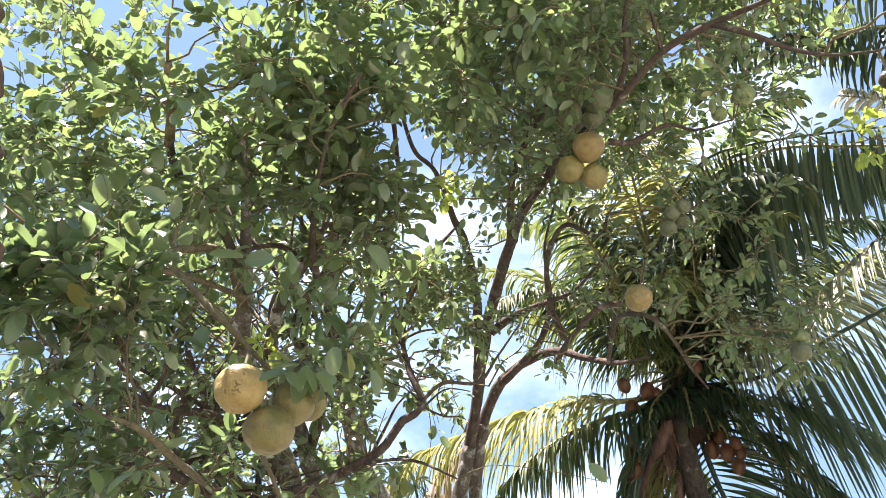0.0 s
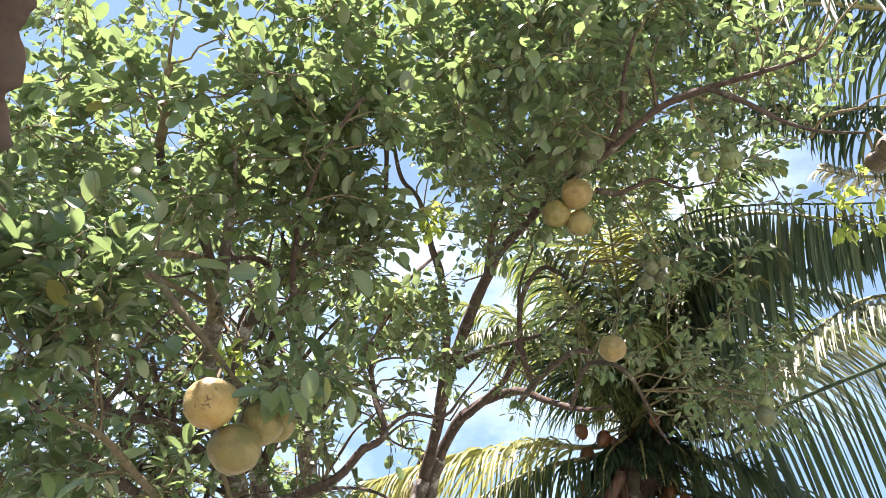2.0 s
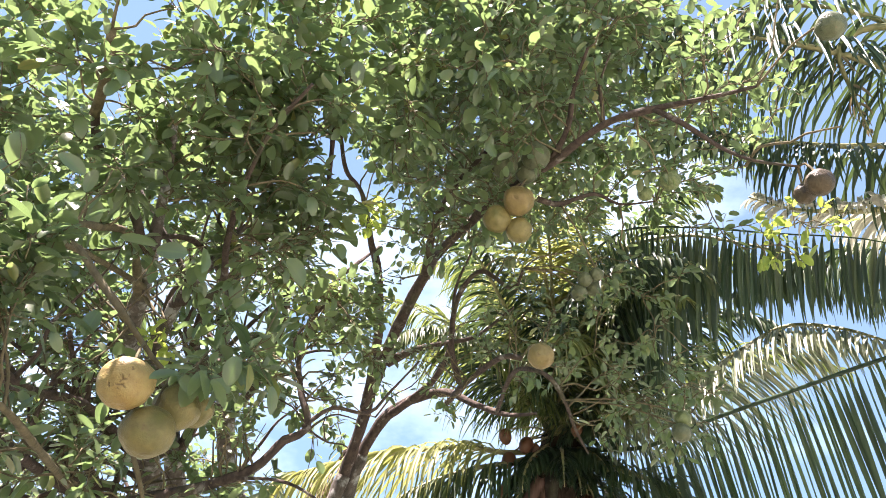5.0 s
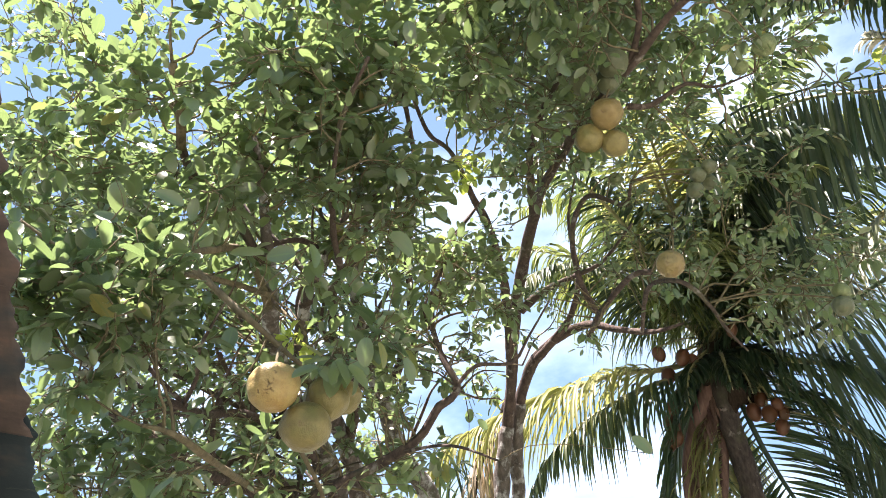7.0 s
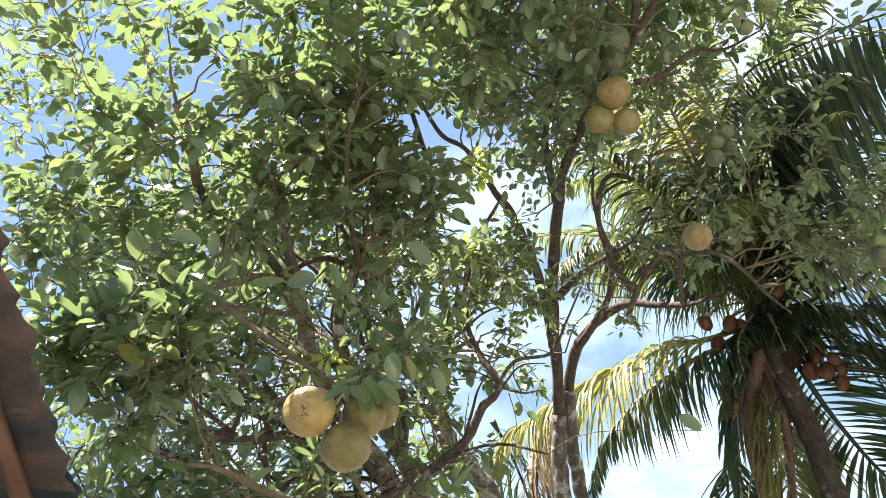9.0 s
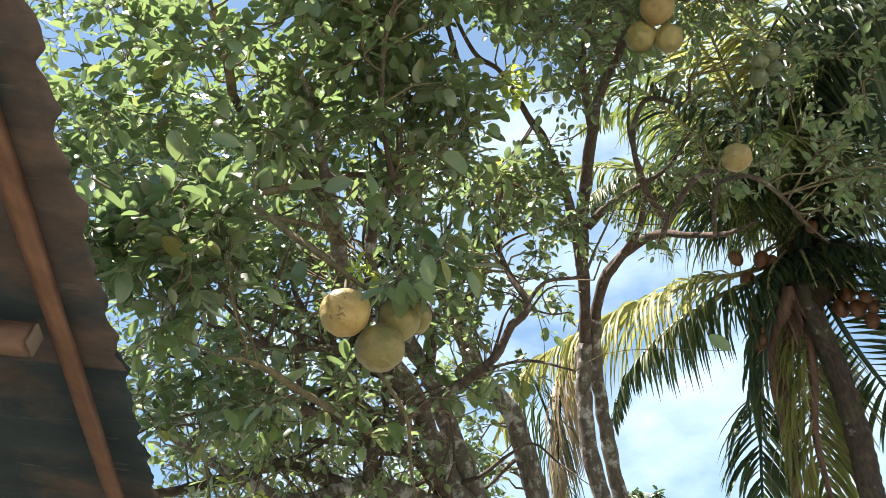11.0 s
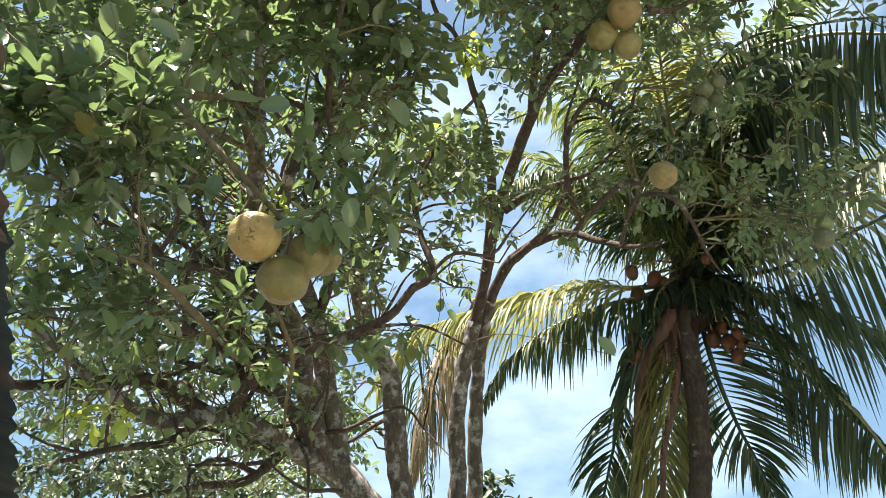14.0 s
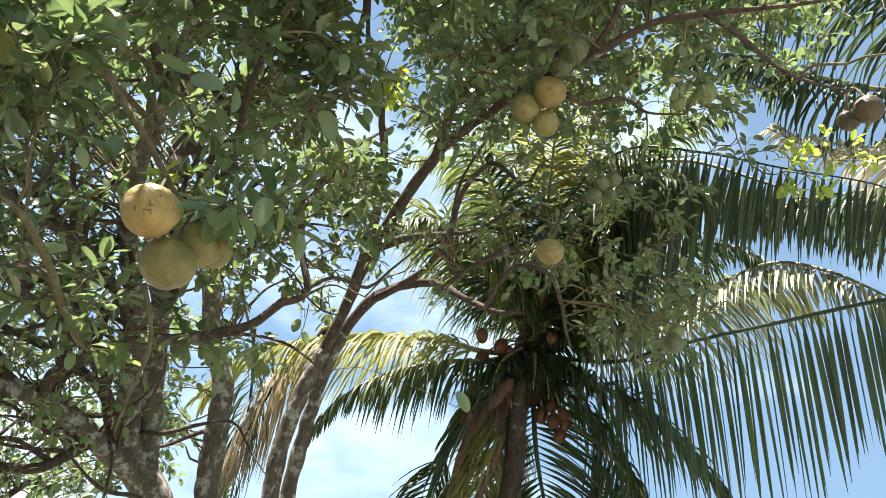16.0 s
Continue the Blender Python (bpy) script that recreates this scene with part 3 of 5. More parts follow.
limb("twig", [(-1.12, 4.24, 2.45, 0.02), (-1.06, 3.45, 2.23, 0.016), (-0.93, 2.75, 2.12, 0.013), (-0.78, 2.16, 2.01, 0.011), (-0.76, 1.93, 2.00, 0.009), (-0.76, 1.81, 1.99, 0.007), (-0.78, 1.74, 1.98, 0.004)], M_TWIG)
limb("twig", [(-0.56, 2.24, 2.06, 0.007), (-0.52, 2.28, 1.98, 0.007), (-0.51, 2.36, 1.91, 0.007), (-0.54, 2.44, 1.80, 0.005), (-0.57, 2.56, 1.71, 0.004)], M_TWIG)
limb("twig", [(-1.38, 2.50, 2.11, 0.003), (-1.38, 2.53, 2.01, 0.003), (-1.37, 2.57, 1.89, 0.003), (-1.37, 2.61, 1.76, 0.0025), (-1.36, 2.62, 1.70, 0.002)], M_TWIG)
limb("branch", [(-0.87, 3.03, 3.04, 0.02), (-0.59, 2.70, 2.93, 0.016), (-0.53, 2.43, 2.98, 0.013), (-0.45, 2.17, 3.05, 0.01), (-0.35, 1.97, 3.16, 0.008), (-0.21, 1.79, 3.21, 0.006)])
limb("branch", [(-0.32, 2.98, 3.38, 0.012), (-0.23, 2.69, 3.45, 0.011), (-0.20, 2.32, 3.56, 0.009), (-0.18, 2.12, 3.61, 0.007), (-0.18, 1.88, 3.67, 0.004)])
limb("branch", [(-1.01, 2.05, 3.20, 0.018), (-0.94, 1.89, 3.25, 0.017), (-0.91, 1.75, 3.32, 0.015)], M_TWIG)
limb("branch", [(-0.85, 2.50, 2.94, 0.02), (-0.89, 2.28, 3.04, 0.02), (-0.99, 2.15, 3.12, 0.018), (-1.01, 2.04, 3.22, 0.016)])


def side_branches(count, seed):
    """Crooked bare shoots that leave the lower limbs and fill the inside of the crown."""
    rng = np.random.default_rng(seed)
    old = np.concatenate(SKELETON[5:19])
    old = old[(old[:, 3] > 0.012) & (old[:, 3] < 0.075) & (old[:, 2] > 1.0) & (old[:, 2] < 3.6)]
    for _ in range(count):
        p = old[rng.integers(len(old))]
        d = np.array((rng.normal(-0.5, 0.8), rng.normal(-0.3, 0.6), rng.normal(0.5, 0.5)))
        d /= np.linalg.norm(d)
        r, step = min(0.016, p[3] * 0.7), rng.uniform(0.14, 0.26)
        pts, q = [(*p[:3], r)], p[:3].copy()
        for k in range(5):
            d = d + rng.normal(0, 0.32, 3) + (0, 0, 0.06)
            d /= np.linalg.norm(d)
            q = q + d * step
            pts.append((*q, r * (1 - 0.17 * (k + 1))))
        limb("branch", pts, M_LIMB, 7)


side_branches(76, 5)


# ---- foliage ----
def leaf_template(width, fold, curl, twist, seed):
    """A blunt oval citrus leaf of length 1 along x, folded a little along its midrib."""
    rng = np.random.default_rng(seed)
    us = (0.10, 0.30, 0.56, 0.80, 0.95)
    verts = [(0, 0, 0), (0.05, 0, 0)]
    for u in us:
        w = width * math.sin(math.pi * u ** 1.12) ** 0.55
        z = -curl * u * u
        tw = twist * u + rng.uniform(-0.05, 0.05)
        for s in (-1, 0, 1):
            y = s * w
            verts.append((u, y, z + fold * abs(y) + y * math.sin(tw) + (rng.uniform(-0.012, 0.012) if s else 0)))
    verts.append((1.0, 0, -curl))
    faces = [(1, 3, 2), (1, 4, 3)]
    for i in range(len(us) - 1):
        a, b = 2 + 3 * i, 5 + 3 * i
        faces += [(a, a + 1, b + 1, b), (a + 1, a + 2, b + 2, b + 1)]
    a, tip = 2 + 3 * (len(us) - 1), len(verts) - 1
    faces += [(a, a + 1, tip), (a + 1, a + 2, tip)]
    return np.array(verts), faces


LEAF_SHAPES = [leaf_template(*q) for q in ((0.27, 0.40, 0.14, 0.1, 1), (0.30, 0.25, 0.24, -0.2, 2), (0.24, 0.55, 0.08, 0.25, 3), (0.28, 0.18, 0.42, -0.1, 4), (0.25, 0.42, -0.1, 0.15, 5))]


RIB = [1.0, 1.0] + [0.0, 1.0, 0.0] * 5 + [0.5]  # how near each corner lies to the midrib


def unit(v):
    return v / (np.linalg.norm(v, axis=-1, keepdims=True) + 1e-9)


def leaf_frames(axis, normal):
    x = unit(axis)
    y = unit(np.cross(normal, x))
    return np.stack([x, y, np.cross(x, y)], axis=-1)


class Foliage:
    """Leaves and twigs grown in clumps that hang on the nearest limb."""

    def __init__(self, seed, skeleton, leaf_size, middle):
        self.rng = np.random.default_rng(seed)
        self.points = np.concatenate(skeleton)
        self.size = leaf_size
        self.twigs = Soup()
        self.scale = 1.0
        self.middle = np.array((middle[0], middle[1], 0.0))
        self.at, self.axis, self.normal, self.length = [], [], [], []

    def branchlet(self, start, end, r0, r1, sag=0.0):
        rng = self.rng
        span = np.linalg.norm(end - start)
        mid = [start + (end - start) * u + rng.normal(0, 0.07, 3) * span * math.sin(math.pi * u) + np.array((0, 0, sag * span * math.sin(math.pi * u))) for u in (0.3, 0.65)]
        pts = [np.append(p, r) for p, r in zip([start, *mid, end], np.linspace(r0, r1, 4))]
        s = spline(pts, 0.09)
        self.twigs.add(*tube_data(s[:, :3], s[:, 3], 5 if r0 > 0.004 else 4))
        return s[:, :3]

    def clump(self, c, r, twigs, leaves):
        rng = self.rng
        d2 = ((self.points[:, :3] - c - (0, 0, -0.08)) ** 2).sum(1)
        near = self.points[np.argmin(d2 - 6 * self.points[:, 3])]
        gap = np.linalg.norm(near[:3] - c)
        if gap > 0.03:
            r0 = min(0.011, 0.0032 + 0.009 * gap, max(0.003, near[3] * 0.8))
            made = self.branchlet(near[:3], c, r0, 0.0028, rng.uniform(-0.08, 0.15))
            grown = np.c_[made, np.linspace(r0, 0.0028, len(made))][len(made) // 4:]
            self.points = np.concatenate([self.points, grown])
        out = unit(c - near[:3] + rng.normal(0, 0.05, 3))
        away = unit((c - self.middle) * (1, 1, 0))  # leaves turn their upper faces outwards
        for _ in range(twigs):
            d = unit(rng.normal(0, 0.8, 3) * (1, 1, 0.8) + out * 0.8 + (0, 0, 0.15))
            s = self.branchlet(c + rng.normal(0, 0.02, 3), c + d * r * rng.uniform(0.6, 1.1), 0.0026, 0.0013, rng.uniform(-0.2, 0.1))
            n = max(3, int(leaves * rng.uniform(0.7, 1.3)))
            turn = rng.uniform(0, 6.28)
            for i in range(n):
                u = 0.15 + 0.85 * (i + 0.5) / n
                q = u * (len(s) - 1)
                k = min(int(q), len(s) - 2)
                p = s[k] + (s[k + 1] - s[k]) * (q - k)
                along = unit(s[k + 1] - s[k])
                turn += 2.4 + rng.normal(0, 0.3)
                a = unit(np.cross(along, (0.2, 0.1, 1.0)))
                b = np.cross(along, a)
                way = math.cos(turn) * a + math.sin(turn) * b
                axis = unit(way * 0.85 + along * rng.uniform(0.5, 1.3) + away * 0.2 + np.array((0, 0, -rng.uniform(0.1, 0.75))))
                nrm = np.array((0, 0, 1.1)) + away * 0.38 + rng.normal(0, 0.40, 3)
                self.at.append(p + axis * 0.012)
                self.axis.append(axis)
                self.normal.append(nrm)
                self.length.append(self.scale * self.size * rng.uniform(0.55, 1.3))

    def leaf(self, stalk, tip, face, turn):
        """One leaf from its stalk to its tip, turned towards a point, on a petiole from the nearest twig."""
        a, b = np.array(stalk), np.array(tip)
        near = self.points[np.argmin(((self.points[:, :3] - a) ** 2).sum(1))][:3]
        if np.linalg.norm(near - a) > 0.01:
            self.branchlet(near, a, 0.0024, 0.0012, 0.1)
        self.at.append(a)
        self.axis.append(b - a)
        self.normal.append(unit(np.array(face) - a) * turn + (0, 0, 0.7) + self.rng.normal(0, 0.25, 3))
        self.length.append(np.linalg.norm(b - a))

    def lobe(self, centre, axes, clumps, r, twigs, leaves, shell=0.0, spacing=0.6, scale=1.0):
        rng = self.rng
        self.scale = scale
        made, tries = [], 0
        while len(made) < clumps and tries < clumps * 30:
            tries += 1
            q = rng.uniform(-1, 1, 3)
            l = np.linalg.norm(q)
            if l > 1 or l < shell:
                continue
            c = np.array(centre) + q * axes
            if made and min(((np.array(made) - c) ** 2).sum(1)) < (spacing * r) ** 2:
                continue
            made.append(c)
        # grow outwards from the limbs, so that each new twig springs from the ones before it
        far = [((self.points[:, :3] - c) ** 2).sum(1).min() for c in made]
        for k in np.argsort(far):
            self.clump(made[k], r * rng.uniform(0.8, 1.25), twigs, leaves)

    def finish(self, owner, material, single=None, singles=0, order=None, name="crown", label=""):
        at, length = np.array(self.at), np.array(self.length)
        rot = leaf_frames(np.array(self.axis), np.array(self.normal))
        self.twigs.mesh("twig_work", M_TWIG, owner, "thin brown twigs", kind="stuff")
        kinds = self.rng.integers(0, len(LEAF_SHAPES), len(at))
        chosen = np.zeros(len(at), bool)
        if singles:
            chosen[np.argsort(order(at))[:singles]] = True
        soup, ribs = Soup(), []
        for k, (verts, faces) in enumerate(LEAF_SHAPES):
            idx = np.where((kinds == k) & ~chosen)[0]
            if len(idx):
                v = np.einsum("nij,vj->nvi", rot[idx] * length[idx, None, None], verts) + at[idx, None]
                n = len(verts)
                soup.v.append(v.reshape(-1, 3))
                soup.f += [tuple(i + soup.n + j * n for i in f) for j in range(len(idx)) for f in faces]
                soup.n += n * len(idx)
                ribs += RIB * len(idx)
        crown = soup.mesh(name, material, owner, label, kind="stuff")
        crown.data.attributes.new("rib", "FLOAT", "POINT").data.foreach_set("value", ribs)
        if singles:
            meshes = []
            for verts, faces in LEAF_SHAPES:
                me = bpy.data.meshes.new("leaf")
                me.from_pydata(verts.tolist(), [], faces)
                me.materials.append(single)
                me.shade_smooth()
                me.attributes.new("rib", "FLOAT", "POINT").data.foreach_set("value", RIB)
                meshes.append(me)
            for i in np.where(chosen)[0]:
                ob = new("leaf", meshes[kinds[i]])
                ob.parent = owner
                ob.matrix_parent_inverse = owner.matrix_basis.inverted()
                ob.matrix_basis = Matrix.Translation(at[i]) @ Matrix(rot[i] * length[i]).to_4x4()


def grow_pomelo():
    fo = Foliage(11, SKELETON, 0.072, TREE_BASE)
    # (centre, half axes, clumps, clump radius, twigs, leaves)
    L = fo.lobe
    L((-1.04, 2.12, 3.16), (0.82, 0.52, 0.48), 57, 0.19, 5, 8, scale=0.95)
    L((-0.89, 1.62, 2.23), (0.24, 0.2, 0.18), 26, 0.14, 5, 8, scale=0.84)
    L((-0.90, 1.90, 3.47), (0.9, 0.42, 0.4), 14, 0.20, 5, 8)
    L((-1.10, 1.46, 3.52), (0.5, 0.3, 0.22), 3, 0.17, 4, 6)
    L((-0.15, 2.08, 3.77), (0.65, 0.5, 0.5), 42, 0.20, 5, 8)
    L((-0.50, 2.39, 3.34), (0.45, 0.5, 0.34), 34, 0.19, 5, 8)
    L((0.39, 2.44, 3.89), (0.5, 0.6, 0.5), 72, 0.19, 5, 7, scale=0.82)
    # next two lobes: top of the crown, half out of view, added for shade
    L((0.67, 2.23, 4.55), (0.6, 0.5, 0.4), 50, 0.2, 5, 8)
    L((0.55, 2.95, 5.25), (1.1, 1.0, 0.4), 150, 0.22, 6, 8)
    # next two lobes: back crown behind nearer leaves, added to shade the lower left
    L((-1.75, 3.55, 4.15), (1.2, 0.9, 0.5), 80, 0.22, 5, 8)
    L((-2.45, 4.15, 4.40), (0.9, 0.6, 0.35), 55, 0.21, 5, 7)
    # next three lobes: high crown added to shade the right side and palm
    L((0.30, 3.4, 4.5), (0.5, 0.5, 0.35), 38, 0.18, 5, 7, scale=0.85)
    L((0.85, 4.0, 4.9), (0.6, 0.5, 0.3), 30, 0.2, 5, 7)
    L((1.6, 3.6, 5.2), (0.9, 0.9, 0.35), 70, 0.22, 5, 8)
    L((1.22, 2.78, 3.70), (0.5, 0.6, 0.4), 28, 0.15, 4, 6, scale=0.7)
    L((1.20, 3.26, 3.22), (0.45, 0.5, 0.3), 18, 0.14, 3, 6, scale=0.68)
    L((0.72, 3.45, 3.40), (0.3, 0.5, 0.3), 14, 0.15, 3, 5, scale=0.7)
    L((1.23, 2.07, 3.89), (0.65, 0.6, 0.4), 32, 0.17, 4, 6, scale=0.75)
    L((1.41, 3.15, 2.82), (0.3, 0.3, 0.2), 18, 0.15, 4, 6, scale=0.68)
    L((-1.82, 3.22, 2.46), (0.8, 0.7, 0.5), 48, 0.18, 4, 5, scale=0.75)
    L((-2.32, 3.72, 2.89), (1.3, 0.6, 0.8), 62, 0.2, 5, 6, scale=0.8)
    L((-2.32, 4.66, 2.67), (1.2, 0.6, 0.7), 40, 0.2, 5, 5, scale=0.8)
    L((-1.86, 4.25, 2.10), (1.0, 0.7, 0.45), 44, 0.17, 5, 5, scale=0.7)
    L((-0.76, 2.83, 2.88), (0.5, 0.5, 0.4), 9, 0.16, 4, 6)
    L((-0.20, 3.62, 3.38), (0.30, 0.4, 0.16), 19, 0.13, 3, 6)
    L((-0.22, 4.08, 3.02), (0.22, 0.3, 0.16), 6, 0.12, 3, 4)
    L((-0.50, 3.60, 2.90), (0.24, 0.4, 0.24), 12, 0.13, 3, 5)
    L((-0.31, 2.05, 2.26), (0.10, 0.06, 0.025), 5, 0.09, 3, 5, scale=1.2)
    L((-1.11, 3.40, 2.63), (0.5, 0.4, 0.35), 14, 0.16, 5, 4, scale=0.7)
    L((-1.67, 3.41, 2.51), (0.6, 0.5, 0.4), 26, 0.16, 6, 4, scale=0.7)
    L((-1.26, 3.62, 2.40), (0.5, 0.4, 0.45), 16, 0.16, 6, 4, scale=0.75)
    L((-1.51, 3.58, 2.91), (0.6, 0.4, 0.5), 18, 0.17, 6, 4, scale=0.75)
    L((-1.59, 5.40, 2.24), (0.6, 0.4, 0.4), 26, 0.17, 5, 6, scale=0.8)
    L((0.16, 3.34, 3.80), (0.22, 0.4, 0.25), 8, 0.14, 3, 5, scale=0.8)
    L((-1.18, 5.52, 2.41), (0.3, 0.3, 0.4), 18, 0.17, 5, 6, scale=0.85)
    L((-1.04, 5.19, 2.95), (0.3, 0.3, 0.35), 14, 0.16, 5, 5, scale=0.85)
    L((-1.98, 4.94, 2.71), (0.7, 0.4, 0.3), 16, 0.16, 6, 3, scale=0.7)
    L((-0.33, 2.53, 2.95), (0.2, 0.3, 0.25), 9, 0.14, 4, 5)
    L((-0.61, 3.50, 2.49), (0.4, 0.4, 0.3), 12, 0.14, 3, 6)
    L((-0.12, 3.2, 3.21), (0.12, 0.15, 0.08), 6, 0.11, 3, 5, scale=0.7)
    L((-0.37, 3.18, 2.85), (0.13, 0.15, 0.07), 7, 0.11, 3, 5, scale=0.75)
    L((-0.1, 3.33, 2.86), (0.1, 0.1, 0.05), 4, 0.11, 3, 5, scale=0.75)
    L((0.35, 3.6, 3.23), (0.1, 0.15, 0.08), 5, 0.11, 3, 5, scale=0.55)
    L((-0.49, 3.17, 2.5), (0.1, 0.1, 0.08), 6, 0.11, 3, 5, scale=0.5)
    L((0.42, 3.48, 2.9), (0.08, 0.1, 0.04), 3, 0.11, 3, 5, scale=0.6)
    L((-0.41, 2.4, 2.56), (0.1, 0.12, 0.08), 4, 0.11, 3, 5, scale=0.9)
    L((-2.06, 2.21, 4.65), (0.8, 0.5, 0.4), 34, 0.2, 4, 6, scale=0.95)
    L((-1.23, 3.81, 3.4), (0.5, 0.4, 0.35), 32, 0.17, 4, 6, scale=0.8)
    L((-0.75, 3.71, 3.79), (0.4, 0.4, 0.3), 22, 0.17, 4, 6, scale=0.85)
    L((-1.03, 4.13, 3.16), (0.35, 0.3, 0.25), 16, 0.15, 4, 6, scale=0.7)
    L((-0.4, 2.48, 3.69), (0.3, 0.3, 0.3), 16, 0.17, 4, 7)
    L((-1.18, 2.38, 2.14), (0.36, 0.25, 0.16), 21, 0.15, 4, 6, scale=0.88)
    L((-0.81, 2.74, 2.11), (0.2, 0.2, 0.12), 5, 0.13, 4, 7, scale=0.9)
    L((-0.2, 3.19, 3.19), (0.22, 0.25, 0.18), 14, 0.15, 4, 6, scale=0.85)
    L((0.08, 3.61, 3.13), (0.12, 0.2, 0.1), 6, 0.13, 3, 5, scale=0.8)
    L((-0.04, 3.44, 3.41), (0.15, 0.2, 0.13), 8, 0.13, 3, 5, scale=0.8)
    L((0.33, 3.11, 3.75), (0.2, 0.2, 0.2), 10, 0.15, 4, 5, scale=0.8)
    L((-1.37, 2.98, 2.99), (0.24, 0.3, 0.22), 22, 0.16, 4, 7, scale=0.85)
    eye = (0.20, 0.22, 1.25)
    over_fruit = [(-0.37, 1.86, 2.13), (-0.43, 1.82, 2.10), (-0.38, 1.86, 2.13), (-0.33, 1.90, 2.10), (-0.32, 1.91, 2.17), (-0.35, 1.90, 2.10), (-0.31, 1.92, 2.17), (-0.26, 1.94, 2.12), (-0.35, 1.91, 2.18), (-0.40, 1.85, 2.13), (-0.30, 1.93, 2.15), (-0.33, 1.95, 2.10), (-0.43, 1.81, 2.47), (-0.51, 1.78, 2.46)]
    on_spray = [(-0.51, 1.78, 2.46), (-0.58, 1.71, 2.42), (-0.87, 1.56, 2.63), (-0.86, 1.57, 2.54), (-0.79, 1.62, 2.62), (-0.72, 1.67, 2.60), (-0.91, 1.55, 2.52), (-0.85, 1.58, 2.49), (-0.21, 2.01, 2.63), (-0.12, 2.02, 2.56), (-0.86, 1.85, 2.28), (-0.77, 1.84, 2.27), (-0.77, 2.00, 2.33), (-0.67, 2.00, 2.31), (-0.70, 2.01, 2.38), (-0.71, 2.00, 2.29), (0.56, 2.96, 2.13), (0.50, 2.94, 2.20), (-0.96, 2.02, 1.95), (-0.90, 2.01, 1.90), (-0.34, 2.09, 2.47), (-0.27, 2.05, 2.47)]
    beside_limbs = [(-0.31, 2.10, 2.27), (-0.27, 2.08, 2.32), (-0.45, 1.96, 2.61), (-0.43, 1.97, 2.52), (-0.91, 1.82, 2.03), (-0.83, 1.82, 2.00), (-1.05, 1.66, 2.45), (-0.97, 1.67, 2.42), (-0.95, 1.66, 2.45), (-0.90, 1.67, 2.39), (-0.97, 1.68, 2.40), (-1.01, 1.64, 2.32), (-0.89, 1.77, 2.26), (-0.92, 1.73, 2.17), (-0.94, 1.79, 2.18), (-0.84, 1.79, 2.19), (-1.11, 1.54, 2.52), (-1.11, 1.52, 2.45), (-0.75, 2.15, 2.07), (-0.81, 2.09, 2.00), (-0.88, 2.12, 1.97), (-0.95, 2.10, 1.91), (-0.32, 2.65, 2.03), (-0.23, 2.64, 2.09)]
    hanging = [(-0.32, 1.8, 2.12), (-0.39, 1.79, 2.1), (-0.31, 1.81, 2.12), (-0.27, 1.82, 2.06), (-0.28, 1.81, 2.1), (-0.22, 1.84, 2.06), (-0.23, 1.82, 2.18), (-0.24, 1.82, 2.1), (-0.2, 1.82, 2.16), (-0.17, 1.83, 2.1), (-0.14, 1.85, 2.12), (-0.11, 1.87, 2.06), (-0.3, 1.84, 2.14), (-0.34, 1.83, 2.08)]
    for tips in (over_fruit, on_spray, beside_limbs, hanging):
        for stalk, tip in zip(tips[0::2], tips[1::2]):
            fo.leaf(stalk, tip, eye, 0.7 if (Vector(tip) - Vector(stalk)).length < 0.1 else -0.25)
    young = Foliage(12, [fo.points], 0.055, TREE_BASE)
    young.lobe((-0.02, 2.66, 3.36), (0.05, 0.05, 0.09), 3, 0.08, 3, 5)
    young.lobe((1.76, 2.38, 3.30), (0.2, 0.1, 0.05), 6, 0.11, 3, 5)
    young.lobe((-0.73, 2.61, 2.65), (0.06, 0.06, 0.05), 3, 0.07, 3, 4)
    young.lobe((-0.24, 3.38, 3.36), (0.12, 0.1, 0.1), 5, 0.1, 3, 5)
    young.lobe((-1.61, 3.25, 1.95), (0.2, 0.1, 0.06), 4, 0.12, 3, 4, scale=1.4)
    young.finish(tree, M_YOUNG, name="young_foliage", label="bright yellow-green young leaves")
    fo.finish(tree, M_LEAVES, M_LEAF, 300, lambda at: at[:, 1] + 0.25 * np.abs(at[:, 0] + 0.5))
    return fo


grow_pomelo()


# ---- pomelos ----
ALL_LIMBS = np.concatenate(SKELETON)


FACE = (0.20, 0.22, 1.25)
# small healed cracks on the side of the fruit: from, to (across, up) and width
CRACKS = [(-0.27, 0.30, -0.19, 0.13, 0.030), (-0.19, 0.13, -0.05, 0.15, 0.026), (-0.19, 0.13, -0.24, 0.00, 0.024), (-0.32, -0.12, -0.12, -0.08, 0.030), (-0.12, -0.08, 0.00, -0.16, 0.022),
          (0.00, 0.74, 0.06, 0.66, 0.032), (0.06, 0.66, 0.02, 0.60, 0.022), (-0.74, -0.18, -0.66, -0.32, 0.035), (-0.26, -0.24, -0.19, -0.28, 0.022), (-0.04, 0.36, -0.02, 0.30, 0.018)]


